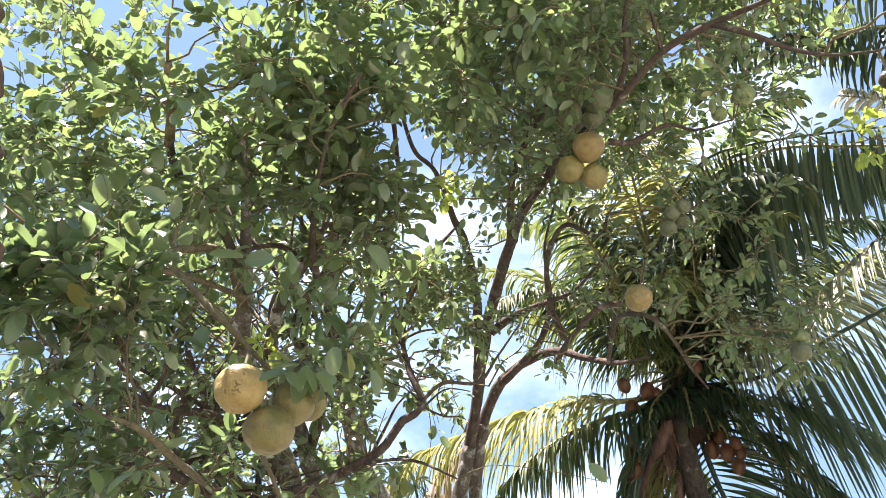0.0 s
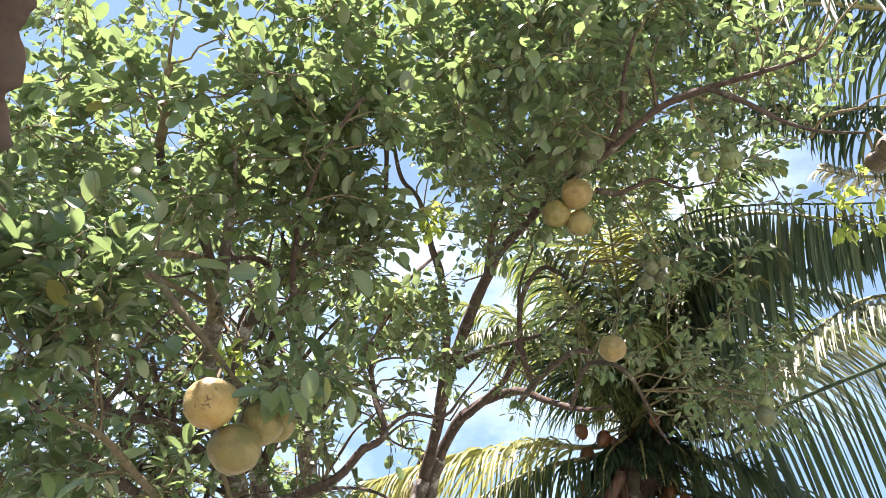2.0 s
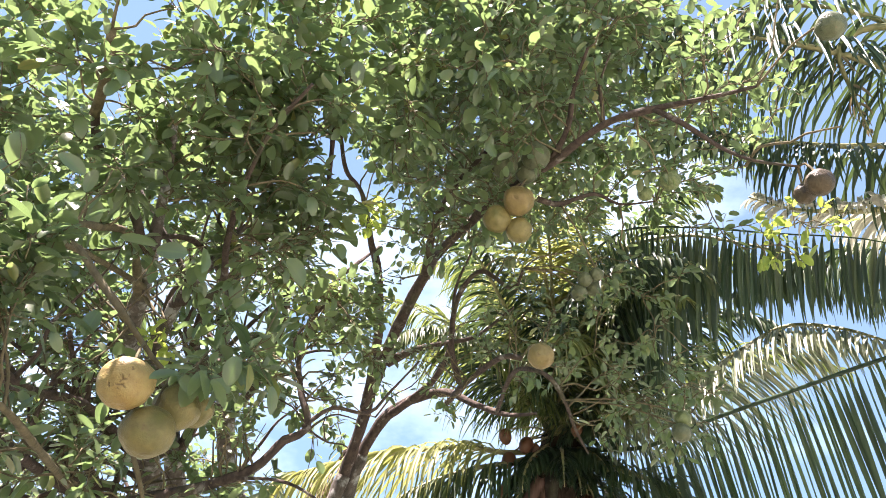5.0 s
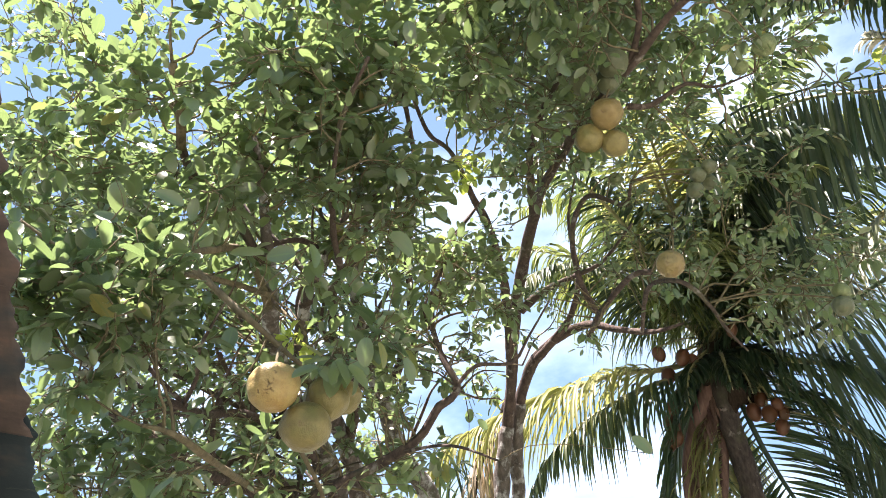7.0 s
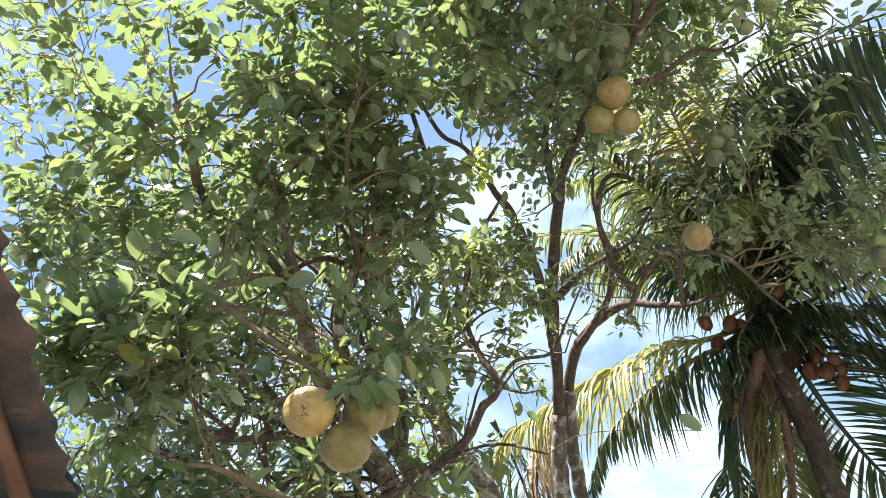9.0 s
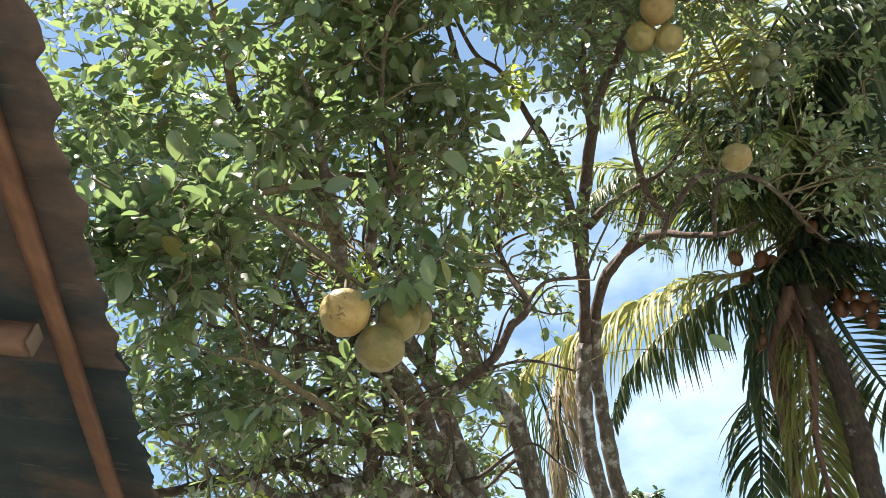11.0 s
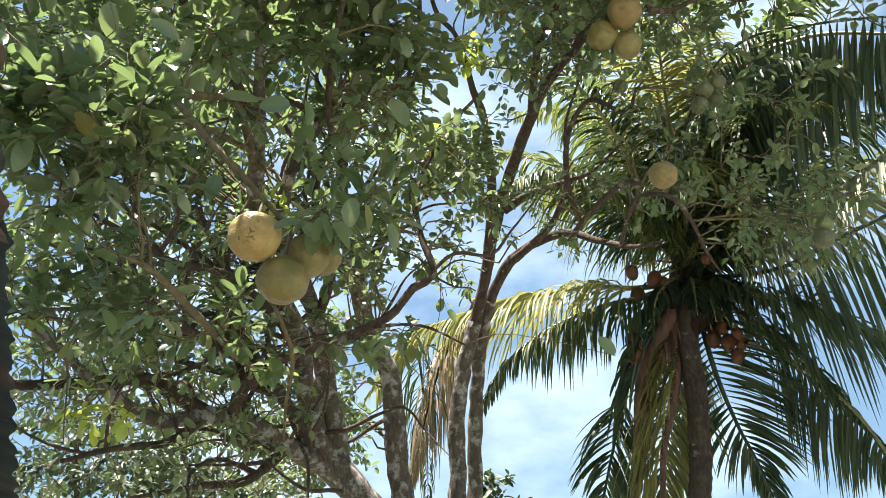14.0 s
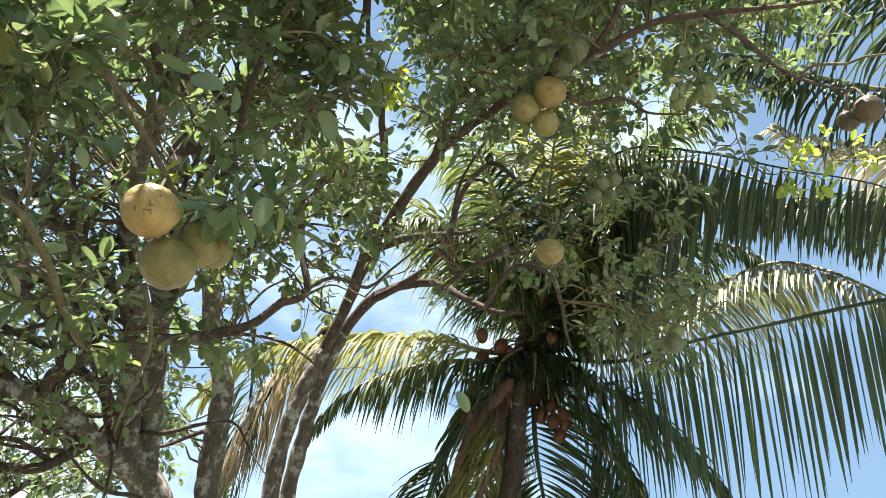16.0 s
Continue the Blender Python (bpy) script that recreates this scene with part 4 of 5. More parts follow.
def pomelo(at, size, material, seed, label, cracks=0):
    rng = np.random.default_rng(seed)
    bm = bmesh.new()
    bmesh.ops.create_icosphere(bm, subdivisions=6 if cracks > 4 else 5, radius=size / 2)
    off = Vector(rng.uniform(-9, 9, 3))
    face = unit(np.array(FACE) - np.array(at))
    right = unit(np.cross(face, (0, 0, -1.0)))
    high = np.cross(right, -face)
    pits = [(Vector(unit(face + right * x + high * y)), Vector(unit(face + right * u + high * v)), w) for x, y, u, v, w in CRACKS[:cracks]]
    scars = []
    for v in bm.verts:
        n = v.co.normalized()
        k = 1 + 0.085 * noise.noise(n * 1.3 + off) + 0.03 * noise.noise(n * 3.5 + off) + 0.006 * noise.noise(n * 13 + off)
        k -= 0.07 * math.exp(-((1 - n.z) / 0.02)) + 0.035 * math.exp(-((1 + n.z) / 0.02))
        k += 0.03 * max(0, n.z) ** 2
        mark = 0.0
        for p, q, w in pits:
            u = min(1, max(0, (n - p).dot(q - p) / (q - p).length_squared))
            d = (n - p - (q - p) * u).length / w
            if d < 3:
                g = math.exp(-(d * (1 + 1.1 * noise.noise(n * 17 + off))) ** 4)
                k -= 0.035 * g - 0.012 * math.exp(-((d - 1.5) / 0.5) ** 2)
                mark = max(mark, g)
        scars.append(0.8 * mark)
        v.co = n * (size / 2) * k
        v.co.z *= 0.96
    thing = base("pomelo", at, label, "fruit", "pomelos on the tree")
    turn = Matrix.Translation(at)
    bmesh.ops.transform(bm, matrix=turn, verts=bm.verts)
    rind = part("rind", bm, material, thing)
    rind.data.attributes.new("scar", "FLOAT", "POINT").data.foreach_set("value", scars)
    top = np.array(turn @ Vector((0, 0, size * 0.46)))
    d = ALL_LIMBS[:, :3] - top
    q = ALL_LIMBS[np.argmin((d ** 2).sum(1) + 0.3 * np.maximum(0, -d[:, 2]))][:3]
    mid = (top + q) / 2 + (0, 0, 0.03)
    tube("stalk", [(*(top - (0, 0, 0.006)), 0.006), (*(top * 0.8 + mid * 0.2), 0.0045), (*mid, 0.004), (*q, 0.005)], M_TWIG, thing, 6, 0.1, 0.03)
    cap = bmesh.new()
    bmesh.ops.create_cone(cap, cap_ends=True, segments=10, radius1=0.011, radius2=0.005, depth=0.008, matrix=Matrix.Translation(top))
    part("calyx", cap, M_TWIG, thing)
    return thing


RIPE = "ripe yellow pomelo with brown scars hanging from a branch"
PALE = "pale yellow-green pomelo hanging in a cluster"
BROWN = "brownish pomelo under the palm fronds, shade put into its colour"
DARK = "unripe green pomelo in a cluster, shade put into its colour"
GREEN = "unripe green pomelo hanging among leaves"
n_fruit = 0
main_fruit = (
    ((-0.51, 1.90, 2.11), 0.140, M_FRUIT_RIPE, RIPE), ((-0.415, 2.06, 2.125), 0.130, M_FRUIT_PALE, PALE),
    ((-0.45, 1.99, 2.02), 0.14, M_FRUIT_PALE, PALE), ((-0.39, 2.14, 2.16), 0.11, M_FRUIT_PALE, PALE),
    ((0.62, 2.46, 3.39), 0.134, M_FRUIT_RIPE_SHADED, RIPE), ((0.54, 2.54, 3.34), 0.122, M_FRUIT_PALE, PALE),
    ((0.64, 2.56, 3.31), 0.116, M_FRUIT_PALE, PALE), ((0.68, 2.37, 3.58), 0.126, M_FRUIT_GREEN_SHADED, DARK),
    ((0.66, 2.47, 3.58), 0.11, M_FRUIT_GREEN_SHADED, DARK), ((0.55, 2.42, 3.55), 0.12, M_FRUIT_GREEN_SHADED, DARK),
    ((0.76, 2.72, 2.79), 0.112, M_FRUIT_RIPE_SHADED, RIPE),
)
small_fruit = (
    ((0.96, 2.80, 3.18), 0.076, M_FRUIT_GREEN_SHADED, GREEN), ((0.98, 2.76, 3.23), 0.069, M_FRUIT_GREEN_SHADED, GREEN),
    ((1.03, 2.74, 3.25), 0.065, M_FRUIT_GREEN_SHADED, GREEN), ((1.04, 2.84, 3.24), 0.069, M_FRUIT_GREEN_SHADED, GREEN),
    ((1.52, 1.80, 3.03), 0.096, M_FRUIT_BROWN_SHADED, BROWN), ((1.53, 1.90, 3.07), 0.076, M_FRUIT_BROWN_SHADED, BROWN),
    ((1.47, 1.45, 3.40), 0.095, M_FRUIT_GREEN_SHADED, DARK), ((1.26, 2.34, 3.50), 0.09, M_FRUIT_GREEN, GREEN),
    ((1.17, 2.41, 3.47), 0.065, M_FRUIT_GREEN, GREEN),
    ((-1.68, 2.31, 2.78), 0.083, M_FRUIT_PALE, PALE), ((1.41, 2.95, 2.62), 0.082, M_FRUIT_GREEN_SHADED, GREEN),
    ((1.43, 2.96, 2.69), 0.07, M_FRUIT_GREEN, GREEN), ((0.72, 3.25, 3.65), 0.075, M_FRUIT_GREEN, GREEN),
)
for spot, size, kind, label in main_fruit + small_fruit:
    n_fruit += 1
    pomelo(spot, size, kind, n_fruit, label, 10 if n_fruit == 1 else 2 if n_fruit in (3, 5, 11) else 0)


# ---- coconut palms ----
def palm_trunk(pts, parent):
    s = spline(pts, 0.012)
    ring = np.cumsum(np.r_[0, np.linalg.norm(np.diff(s[:, :3], axis=0), axis=1)])
    r = s[:, 3] * (1 + 0.05 * np.abs(np.sin(ring * 42 + 0.6 * np.sin(ring * 5))) ** 3)
    soup = Soup()
    soup.add(*tube_data(s[:, :3], r, 16, 0.12))
    return soup.mesh("trunk", M_PALMBARK, parent, "grey ringed palm trunk")


def leaflet_data(p, d, length, width, hang, rng, seg=5, turn=0.25):
    """A long folded blade that starts at p along d and bends down under its own weight."""
    pts, dirs = [p], [d]
    step = length / seg
    for i in range(seg):
        d = unit(d + np.array((0, 0, -hang * (0.5 + 0.5 * i))))
        p = p + d * step
        pts.append(p)
        dirs.append(d)
    side = unit(np.cross(dirs[0], (0, 0, 1.0)) + rng.normal(0, turn, 3))
    verts, faces = [], []
    prof = (0.22, 0.92, 1.0, 0.85, 0.55, 0.06)
    for i, (q, e) in enumerate(zip(pts, dirs)):
        s = unit(side - e * (side @ e))
        n = np.cross(s, e)
        w = width * prof[i]
        verts += [q - s * w + n * w * 0.5, q, q + s * w + n * w * 0.5]
    for i in range(seg):
        a = 3 * i
        faces += [(a, a + 1, a + 4, a + 3), (a + 1, a + 2, a + 5, a + 4)]
    return verts, faces


def frond(palm, pts, seed, blade=0.75, hang=0.35, material=M_PALM, count=70, start=0.2, lift=0.15, width=0.015, stem=0.028, label="green feathery palm frond", singles=False, rib=M_RACHIS, rows=(-1, 1), jitter=0.15, lean=(0.35, 0.75)):
    rng = np.random.default_rng(seed)
    p4 = [(*q, stem * (1 - 0.86 * i / (len(pts) - 1))) for i, q in enumerate(pts)]
    s = spline(p4, 0.05)
    soup = Soup()
    r = s[:, 3].copy()
    r[: max(2, len(r) // 10)] *= np.linspace(1.9, 1.0, max(2, len(r) // 10))
    soup.add(*tube_data(s[:, :3], r, 7))
    rachis = soup.mesh("frond", rib, palm, label)
    t = np.gradient(s[:, :3], axis=0)
    t /= np.linalg.norm(t, axis=1)[:, None]
    leaves = Soup()
    side0 = None
    for i in range(count):
        u = start + (1 - start) * (i + 0.5) / count
        k = min(len(s) - 1, int(u * (len(s) - 1)))
        f = (u - start) / (1 - start)
        long = blade * (0.55 + 0.45 * math.sin(math.pi * min(1, f * 1.25 + 0.18))) * (1 - 0.62 * max(0, f - 0.55) / 0.45)
        side = np.cross(t[k], (0, 0, 1.0))
        if np.linalg.norm(side) < 0.35 and side0 is not None:
            side = side0
        side = unit(side)
        if side0 is not None and side @ side0 < 0:
            side = -side
        side0 = side
        up = np.cross(side, t[k])
        for sgn in rows:
            if rng.random() < 0.05:
                continue
            fwd = lean[0] + lean[1] * f
            d = unit(sgn * side + t[k] * fwd + up * lift + rng.normal(0, jitter, 3))
            v, fa = leaflet_data(s[k, :3], d, long * rng.uniform(0.82, 1.1), width * rng.uniform(0.8, 1.15), hang * rng.uniform(0.6, 1.6), rng, 5, 0.25 if jitter > 0.1 else 0.6)
            if singles:
                one = Soup()
                one.add(v, fa)
                one.mesh("leaflet", material, rachis)
            else:
                leaves.add(v, fa)
    if not singles:
        leaves.mesh("leaf_blade", material, rachis, kind="stuff")
    return rachis


HEART = np.array((1.70, 6.22, 3.89))
PALM_TRUNK = [(1.62, 6.15, 3.64, 0.075), (1.62, 6.23, 3.28, 0.084), (1.66, 6.33, 2.93, 0.086), (1.65, 6.40, 2.40, 0.088), (1.59, 6.45, 1.75, 0.09)]
foot = PALM_TRUNK[-1]
palm = base("coconut_palm", (foot[0] + 0.05, foot[1], 0), "coconut palm with drooping green fronds and orange nuts", "palm tree")
palm_trunk([(HEART[0], HEART[1], HEART[2] + 0.15, 0.08)] + PALM_TRUNK + [(foot[0] + 0.04, foot[1], 0.5, 0.14), (foot[0] + 0.05, foot[1], -0.1, 0.2)], palm)


def crown_fibre(at, seed, parent):
    """The brown sheath from which the fronds spring."""
    bm = bmesh.new()
    bmesh.ops.create_icosphere(bm, subdivisions=4, radius=1)
    off = Vector((seed, 0, 0))
    for v in bm.verts:
        n = v.co.normalized()
        k = 1 + 0.35 * noise.noise(n * 2.2 + off) + 0.15 * noise.noise(n * 7 + off)
        v.co = Vector((n.x * 0.2 * k, n.y * 0.2 * k, n.z * 0.38 * k)) + Vector(at) - Vector((0, 0, 0.14))
    part("leaf_sheath", bm, M_FIBRE, parent, "dark brown fibrous leaf bases")


crown_fibre(HEART, 3, palm)
H = [tuple(HEART)]


def arching(azimuth, rise, reach, droop, n=6):
    """Points of a frond that leaves the heart at a steep angle and bows outwards."""
    a, e = radians(azimuth), radians(rise)
    pts, p = [tuple(HEART)], np.array(HEART)
    for i in range(n):
        d = np.array((math.sin(a) * math.cos(e), math.cos(a) * math.cos(e), math.sin(e)))
        p = p + d * reach / n
        pts.append(tuple(p))
        e -= radians(droop) * (0.4 + 0.25 * i)
    return pts


GOLD = "yellow-green palm frond, sunlight put into its colour"
DRY = "dead brown palm frond hanging beside the trunk"
frond(palm, H + [(1.22, 6.12, 3.77), (0.81, 6.07, 3.76), (0.33, 5.95, 3.62), (-0.14, 5.89, 3.47), (-0.57, 5.82, 3.27), (-0.81, 5.81, 3.02), (-0.94, 5.86, 2.77)], 1, 0.98, 0.28, M_PALMSUNLIT, 95, 0.2, 0.1, 0.0145, label=GOLD, singles=True, jitter=0.08, lean=(0.7, 0.6))
frond(palm, H + [(1.23, 6.06, 3.66), (0.86, 6.00, 3.54), (0.43, 5.95, 3.32), (0.10, 5.94, 3.04), (-0.09, 6.03, 2.73)], 19, 0.7, 0.5, M_PALM, 85, 0.2, 0.0, 0.013)
frond(palm, H + [(2.17, 5.53, 3.67), (2.37, 4.77, 3.57), (2.61, 3.92, 3.44), (2.74, 3.20, 3.29), (2.85, 2.72, 3.12), (2.93, 2.44, 2.90), (3.00, 2.16, 2.62), (3.06, 1.92, 2.32)], 2, 1.2, 0.05, M_PALM, 128, 0.16, -3.0, 0.0165, 0.02, singles=True, jitter=0.05, lean=(-0.12, 0.17), rows=(-1,), rib=M_PALM)
frond(palm, H + [(2.46, 5.42, 4.11), (2.81, 4.77, 4.23), (2.95, 4.41, 4.22), (3.13, 4.11, 4.05), (3.33, 3.84, 3.77), (3.61, 3.63, 3.45)], 3, 0.8, 0.15, M_PALMSHEEN, 180, 0.15, -0.7, 0.0135, jitter=0.07, lean=(0.3, 0.4), label="palm frond with sun sheen put into its pale colour")
frond(palm, H + [(1.52, 5.49, 4.53), (1.62, 4.95, 4.93), (1.79, 4.37, 4.91), (2.11, 3.91, 4.63), (2.46, 3.54, 4.33), (2.75, 3.14, 4.01), (2.92, 2.91, 3.73)], 4, 1.5, 0.1, M_PALM, 190, 0.25, -3.0, 0.0165, 0.016, rows=(-1,), rib=M_PALM, jitter=0.15, lean=(0.3, 0.35))
frond(palm, H + [(1.67, 5.62, 4.85), (1.96, 5.02, 5.19), (2.32, 4.55, 5.09), (2.69, 4.19, 4.77), (3.05, 3.92, 4.44), (3.33, 3.71, 4.03)], 20, 1.05, 0.12, M_PALM, 230, 0.2, -2.5, 0.012, rows=(-1,), jitter=0.16, lean=(0.3, 0.4))
frond(palm, H + [(2.02, 6.10, 3.33), (2.31, 5.88, 3.04), (2.57, 5.67, 2.64), (2.69, 5.57, 2.31), (2.76, 5.48, 1.97)], 5, 0.85, 0.16, M_PALM, 110, 0.4, -1.2, 0.0125, rows=(-1,), jitter=0.08, lean=(0.3, 0.5))
frond(palm, H + [(2.27, 6.00, 3.28), (2.49, 5.90, 2.94), (2.69, 5.80, 2.56), (2.82, 5.69, 2.24)], 6, 0.62, 0.15, M_PALM, 120, 0.12, 0.1, 0.0125)
frond(palm, H + [(2.47, 5.64, 3.39), (2.77, 5.40, 3.02), (3.00, 5.25, 2.69), (3.16, 5.12, 2.36)], 27, 0.8, 0.14, M_PALM, 110, 0.12, 0.1, 0.0125)
frond(palm, H + [(1.24, 6.30, 3.30), (1.08, 6.34, 2.89), (0.97, 6.45, 2.47), (0.79, 6.47, 1.79), (0.69, 6.40, 1.46)], 7, 0.74, 0.10, M_PALM, 108, 0.12, 0.1, 0.018, rib=M_PALM, singles=True, jitter=0.06, lean=(0.35, 0.75))
frond(palm, H + [(1.82, 6.32, 3.17), (2.00, 6.50, 2.71), (2.16, 6.54, 2.33), (2.30, 6.56, 1.80)], 8, 0.9, 0.08, M_PALM, 108, 0.12, 0.1, 0.018, rib=M_PALM, singles=True, jitter=0.06, lean=(0.2, 0.7))
frond(palm, H + [(1.27, 6.25, 3.09), (1.17, 6.36, 2.52), (1.08, 6.44, 1.77), (1.05, 6.46, 1.45)], 9, 0.36, 0.9, M_PALMBROWN, 120, 0.1, -0.4, 0.012, stem=0.085, label=DRY, rib=M_PALMROT)
frond(palm, H + [(1.51, 6.40, 2.96), (1.38, 6.50, 2.45), (1.34, 6.60, 1.77), (1.32, 6.62, 1.37)], 10, 0.8, 0.22, M_PALMSUNLIT, 170, 0.2, 0.0, 0.014, 0.05, label=GOLD, lean=(0.2, 0.5), rib=M_PALMROT)
frond(palm, [(-0.15, 6.23, 3.70), (-0.39, 6.25, 3.32), (-0.53, 6.30, 2.94), (-0.63, 6.34, 2.48), (-0.72, 6.40, 2.08)], 11, 0.75, 0.6, M_PALMDRY, 70, 0.05, 0.0, 0.010, label="dried palm frond tip hanging down", rib=M_FIBRE)
frond(palm, [(-0.73, 5.97, 3.46), (-0.66, 6.23, 3.19), (-0.62, 6.45, 2.84), (-0.6, 6.7, 2.44), (-0.6, 6.92, 1.99)], 28, 0.62, 0.9, M_PALM, 60, 0.05, 0.0, 0.010, 0.016, label="drooping palm frond tip behind the stems", rib=M_PALM)
for i, (az, rise, reach, droop, gold) in enumerate((
        (-100, 72, 3.2, 12, 0), (-60, 80, 3.3, 14, 0), (-20, 78, 3.2, 12, 0), (60, 76, 3.3, 12, 0), (100, 70, 3.2, 13, 0), (140, 74, 3.0, 14, 0),
        (-140, 74, 3.0, 13, 0), (180, 66, 2.8, 13, 0), (-165, 55, 2.8, 14, 1), (30, 60, 3.1, 13, 0), (-80, 58, 3.0, 13, 0),
        (170, 38, 2.5, 18, 0), (-168, 28, 2.3, 20, 0), (-130, 32, 2.5, 18, 0), (110, 40, 2.8, 15, 0),
        (160, 15, 1.0, 20, 0), (180, 30, 1.1, 20, 0), (150, -15, 0.8, 14, 0), (-168, -20, 0.8, 14, 0), (115, -10, 0.9, 14, 0), (-135, -18, 0.9, 14, 0), (-100, -25, 0.9, 14, 0), (172, -35, 0.7, 10, 0))):
    frond(palm, arching(az, rise, reach, droop), 50 + i, 0.75 if reach > 2 else 0.32, 0.28, M_PALMSUNLIT if gold else M_PALMBACKLIT if rise > 25 and reach > 2 else M_PALM, 100, 0.15, 0.0, 0.0135, label=GOLD if gold else "green feathery palm frond")
frond(palm, H + [(1.43, 5.90, 4.23), (1.11, 5.38, 4.63), (0.76, 4.97, 4.94), (0.45, 4.74, 5.09), (0.17, 4.68, 5.01)], 12, 0.7, 0.25, M_PALM, 91, 0.2)
frond(palm, H + [(1.61, 5.87, 4.43), (1.40, 5.30, 5.02), (1.17, 4.81, 5.38), (0.84, 4.41, 5.42), (0.52, 4.24, 5.35)], 13, 0.75, 0.25, M_PALMSUNLIT, 91, 0.2, label=GOLD)
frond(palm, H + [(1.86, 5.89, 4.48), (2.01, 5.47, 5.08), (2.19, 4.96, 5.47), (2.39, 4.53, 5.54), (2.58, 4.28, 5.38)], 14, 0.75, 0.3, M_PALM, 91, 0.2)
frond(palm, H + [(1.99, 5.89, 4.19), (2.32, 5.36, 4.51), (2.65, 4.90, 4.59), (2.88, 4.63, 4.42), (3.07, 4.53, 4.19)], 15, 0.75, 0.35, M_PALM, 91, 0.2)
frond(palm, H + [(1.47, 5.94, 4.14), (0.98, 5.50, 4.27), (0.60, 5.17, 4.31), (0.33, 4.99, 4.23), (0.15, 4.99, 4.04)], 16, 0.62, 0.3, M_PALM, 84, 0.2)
frond(palm, H + [(1.81, 6.10, 4.55), (1.88, 5.82, 5.36), (1.84, 5.51, 5.93), (1.66, 5.24, 6.28), (1.39, 5.07, 6.37)], 17, 0.75, 0.25, M_PALMSUNLIT, 91, 0.2, label=GOLD)
frond(palm, H + [(1.61, 5.33, 4.33), (1.65, 4.61, 4.48), (1.80, 4.17, 4.48), (2.01, 3.92, 4.34), (2.20, 3.86, 4.13)], 18, 0.7, 0.4, M_PALM, 84, 0.25)

HEART_TWO = np.array((3.56, 2.57, 5.04))
palm_two = base("coconut_palm", (HEART_TWO[0] + 0.1, HEART_TWO[1] + 0.1, 0), "tall coconut palm with arching grey-green fronds", "palm tree")
palm_trunk([(*HEART_TWO, 0.09), (HEART_TWO[0] + 0.05, HEART_TWO[1] + 0.05, 2.4, 0.11), (HEART_TWO[0] + 0.1, HEART_TWO[1] + 0.1, 0.5, 0.13), (HEART_TWO[0] + 0.1, HEART_TWO[1] + 0.1, -0.1, 0.2)], palm_two)
crown_fibre(HEART_TWO, 8, palm_two)
H2 = [tuple(HEART_TWO)]
frond(palm_two, H2 + [(3.07, 2.66, 4.95), (2.58, 2.64, 5.03), (2.12, 2.68, 5.14), (1.63, 2.75, 5.18), (1.25, 2.89, 5.21), (0.99, 3.08, 5.13)], 21, 0.8, 0.35, M_PALM, 110, 0.15, -0.4, 0.013)
frond(palm_two, H2 + [(3.21, 2.88, 4.67), (2.80, 2.98, 4.61), (2.36, 3.09, 4.69), (1.92, 3.18, 4.79), (1.59, 3.30, 4.76)], 22, 0.6, 0.35, M_PALM, 110, 0.15, -0.8, 0.015)
frond(palm_two, H2 + [(3.34, 3.03, 4.41), (2.97, 3.17, 4.30), (2.67, 3.25, 4.30), (2.44, 3.31, 4.35), (2.23, 3.32, 4.41)], 23, 0.55, 0.25, M_PALMGLARE, 110, 0.15, 0.3, 0.016, singles=True, label="pale sun-bleached palm frond, sun glare put into its colour")
frond(palm_two, H2 + [(3.03, 2.49, 5.09), (2.58, 2.49, 5.26), (2.12, 2.60, 5.31), (1.66, 2.81, 5.26)], 24, 0.7, 0.4, M_PALM, 95, 0.15, -0.3, 0.013)
frond(palm_two, H2 + [(2.85, 2.47, 5.10), (2.60, 2.61, 5.04), (2.72, 2.78, 4.84), (2.83, 2.89, 4.59)], 25, 0.2, 0.6, M_PALMDRY, 8, 0.7, 0.0, 0.010, stem=0.03, label="broken pale palm stalk")
frond(palm_two, H2 + [(3.48, 3.32, 4.50), (3.27, 3.80, 4.56), (2.97, 4.14, 4.60), (2.66, 4.53, 4.54)], 26, 0.8, 0.35, M_PALM, 100, 0.15, -0.6, 0.015)


# ---- coconuts ----
def coconut(at, size, seed, stalk_to):
    rng = np.random.default_rng(seed)
    thing = base("coconut", at, "orange coconut hanging below the palm crown", "fruit", "coconuts on the palm")
    bm = bmesh.new()
    bmesh.ops.create_icosphere(bm, subdivisions=4, radius=1)
    for v in bm.verts:
        n = v.co.normalized()
        w = math.atan2(n.y, n.x)
        k = 1 + 0.05 * math.cos(3 * w) * (1 - n.z * n.z)
        v.co = Vector((n.x * k, n.y * k, n.z * 1.3 - 0.12 * n.z * n.z)) * size / 2
    turn = Matrix.Translation(at) @ pose(0, 0, 0, rng.uniform(-25, 25), rng.uniform(-25, 25), rng.uniform(0, 120))
    bmesh.ops.transform(bm, matrix=turn, verts=bm.verts)
    part("husk", bm, M_COCO, thing)
    top = np.array(turn @ Vector((0, 0, size * 0.52)))
    cap = bmesh.new()
    bmesh.ops.create_uvsphere(cap, u_segments=10, v_segments=6, radius=size * 0.22, matrix=turn @ Matrix.Translation((0, 0, size * 0.48)) @ Matrix.Diagonal((1, 1, 0.45, 1)))
    part("calyx", cap, M_RACHIS, thing)
    end = np.array(stalk_to)
    tube("stalk", [(*top, 0.008), (*(top * 0.5 + end * 0.5 + (0, 0, 0.06)), 0.009), (*end, 0.013)], M_RACHIS, thing, 6, 0.1, 0.04)


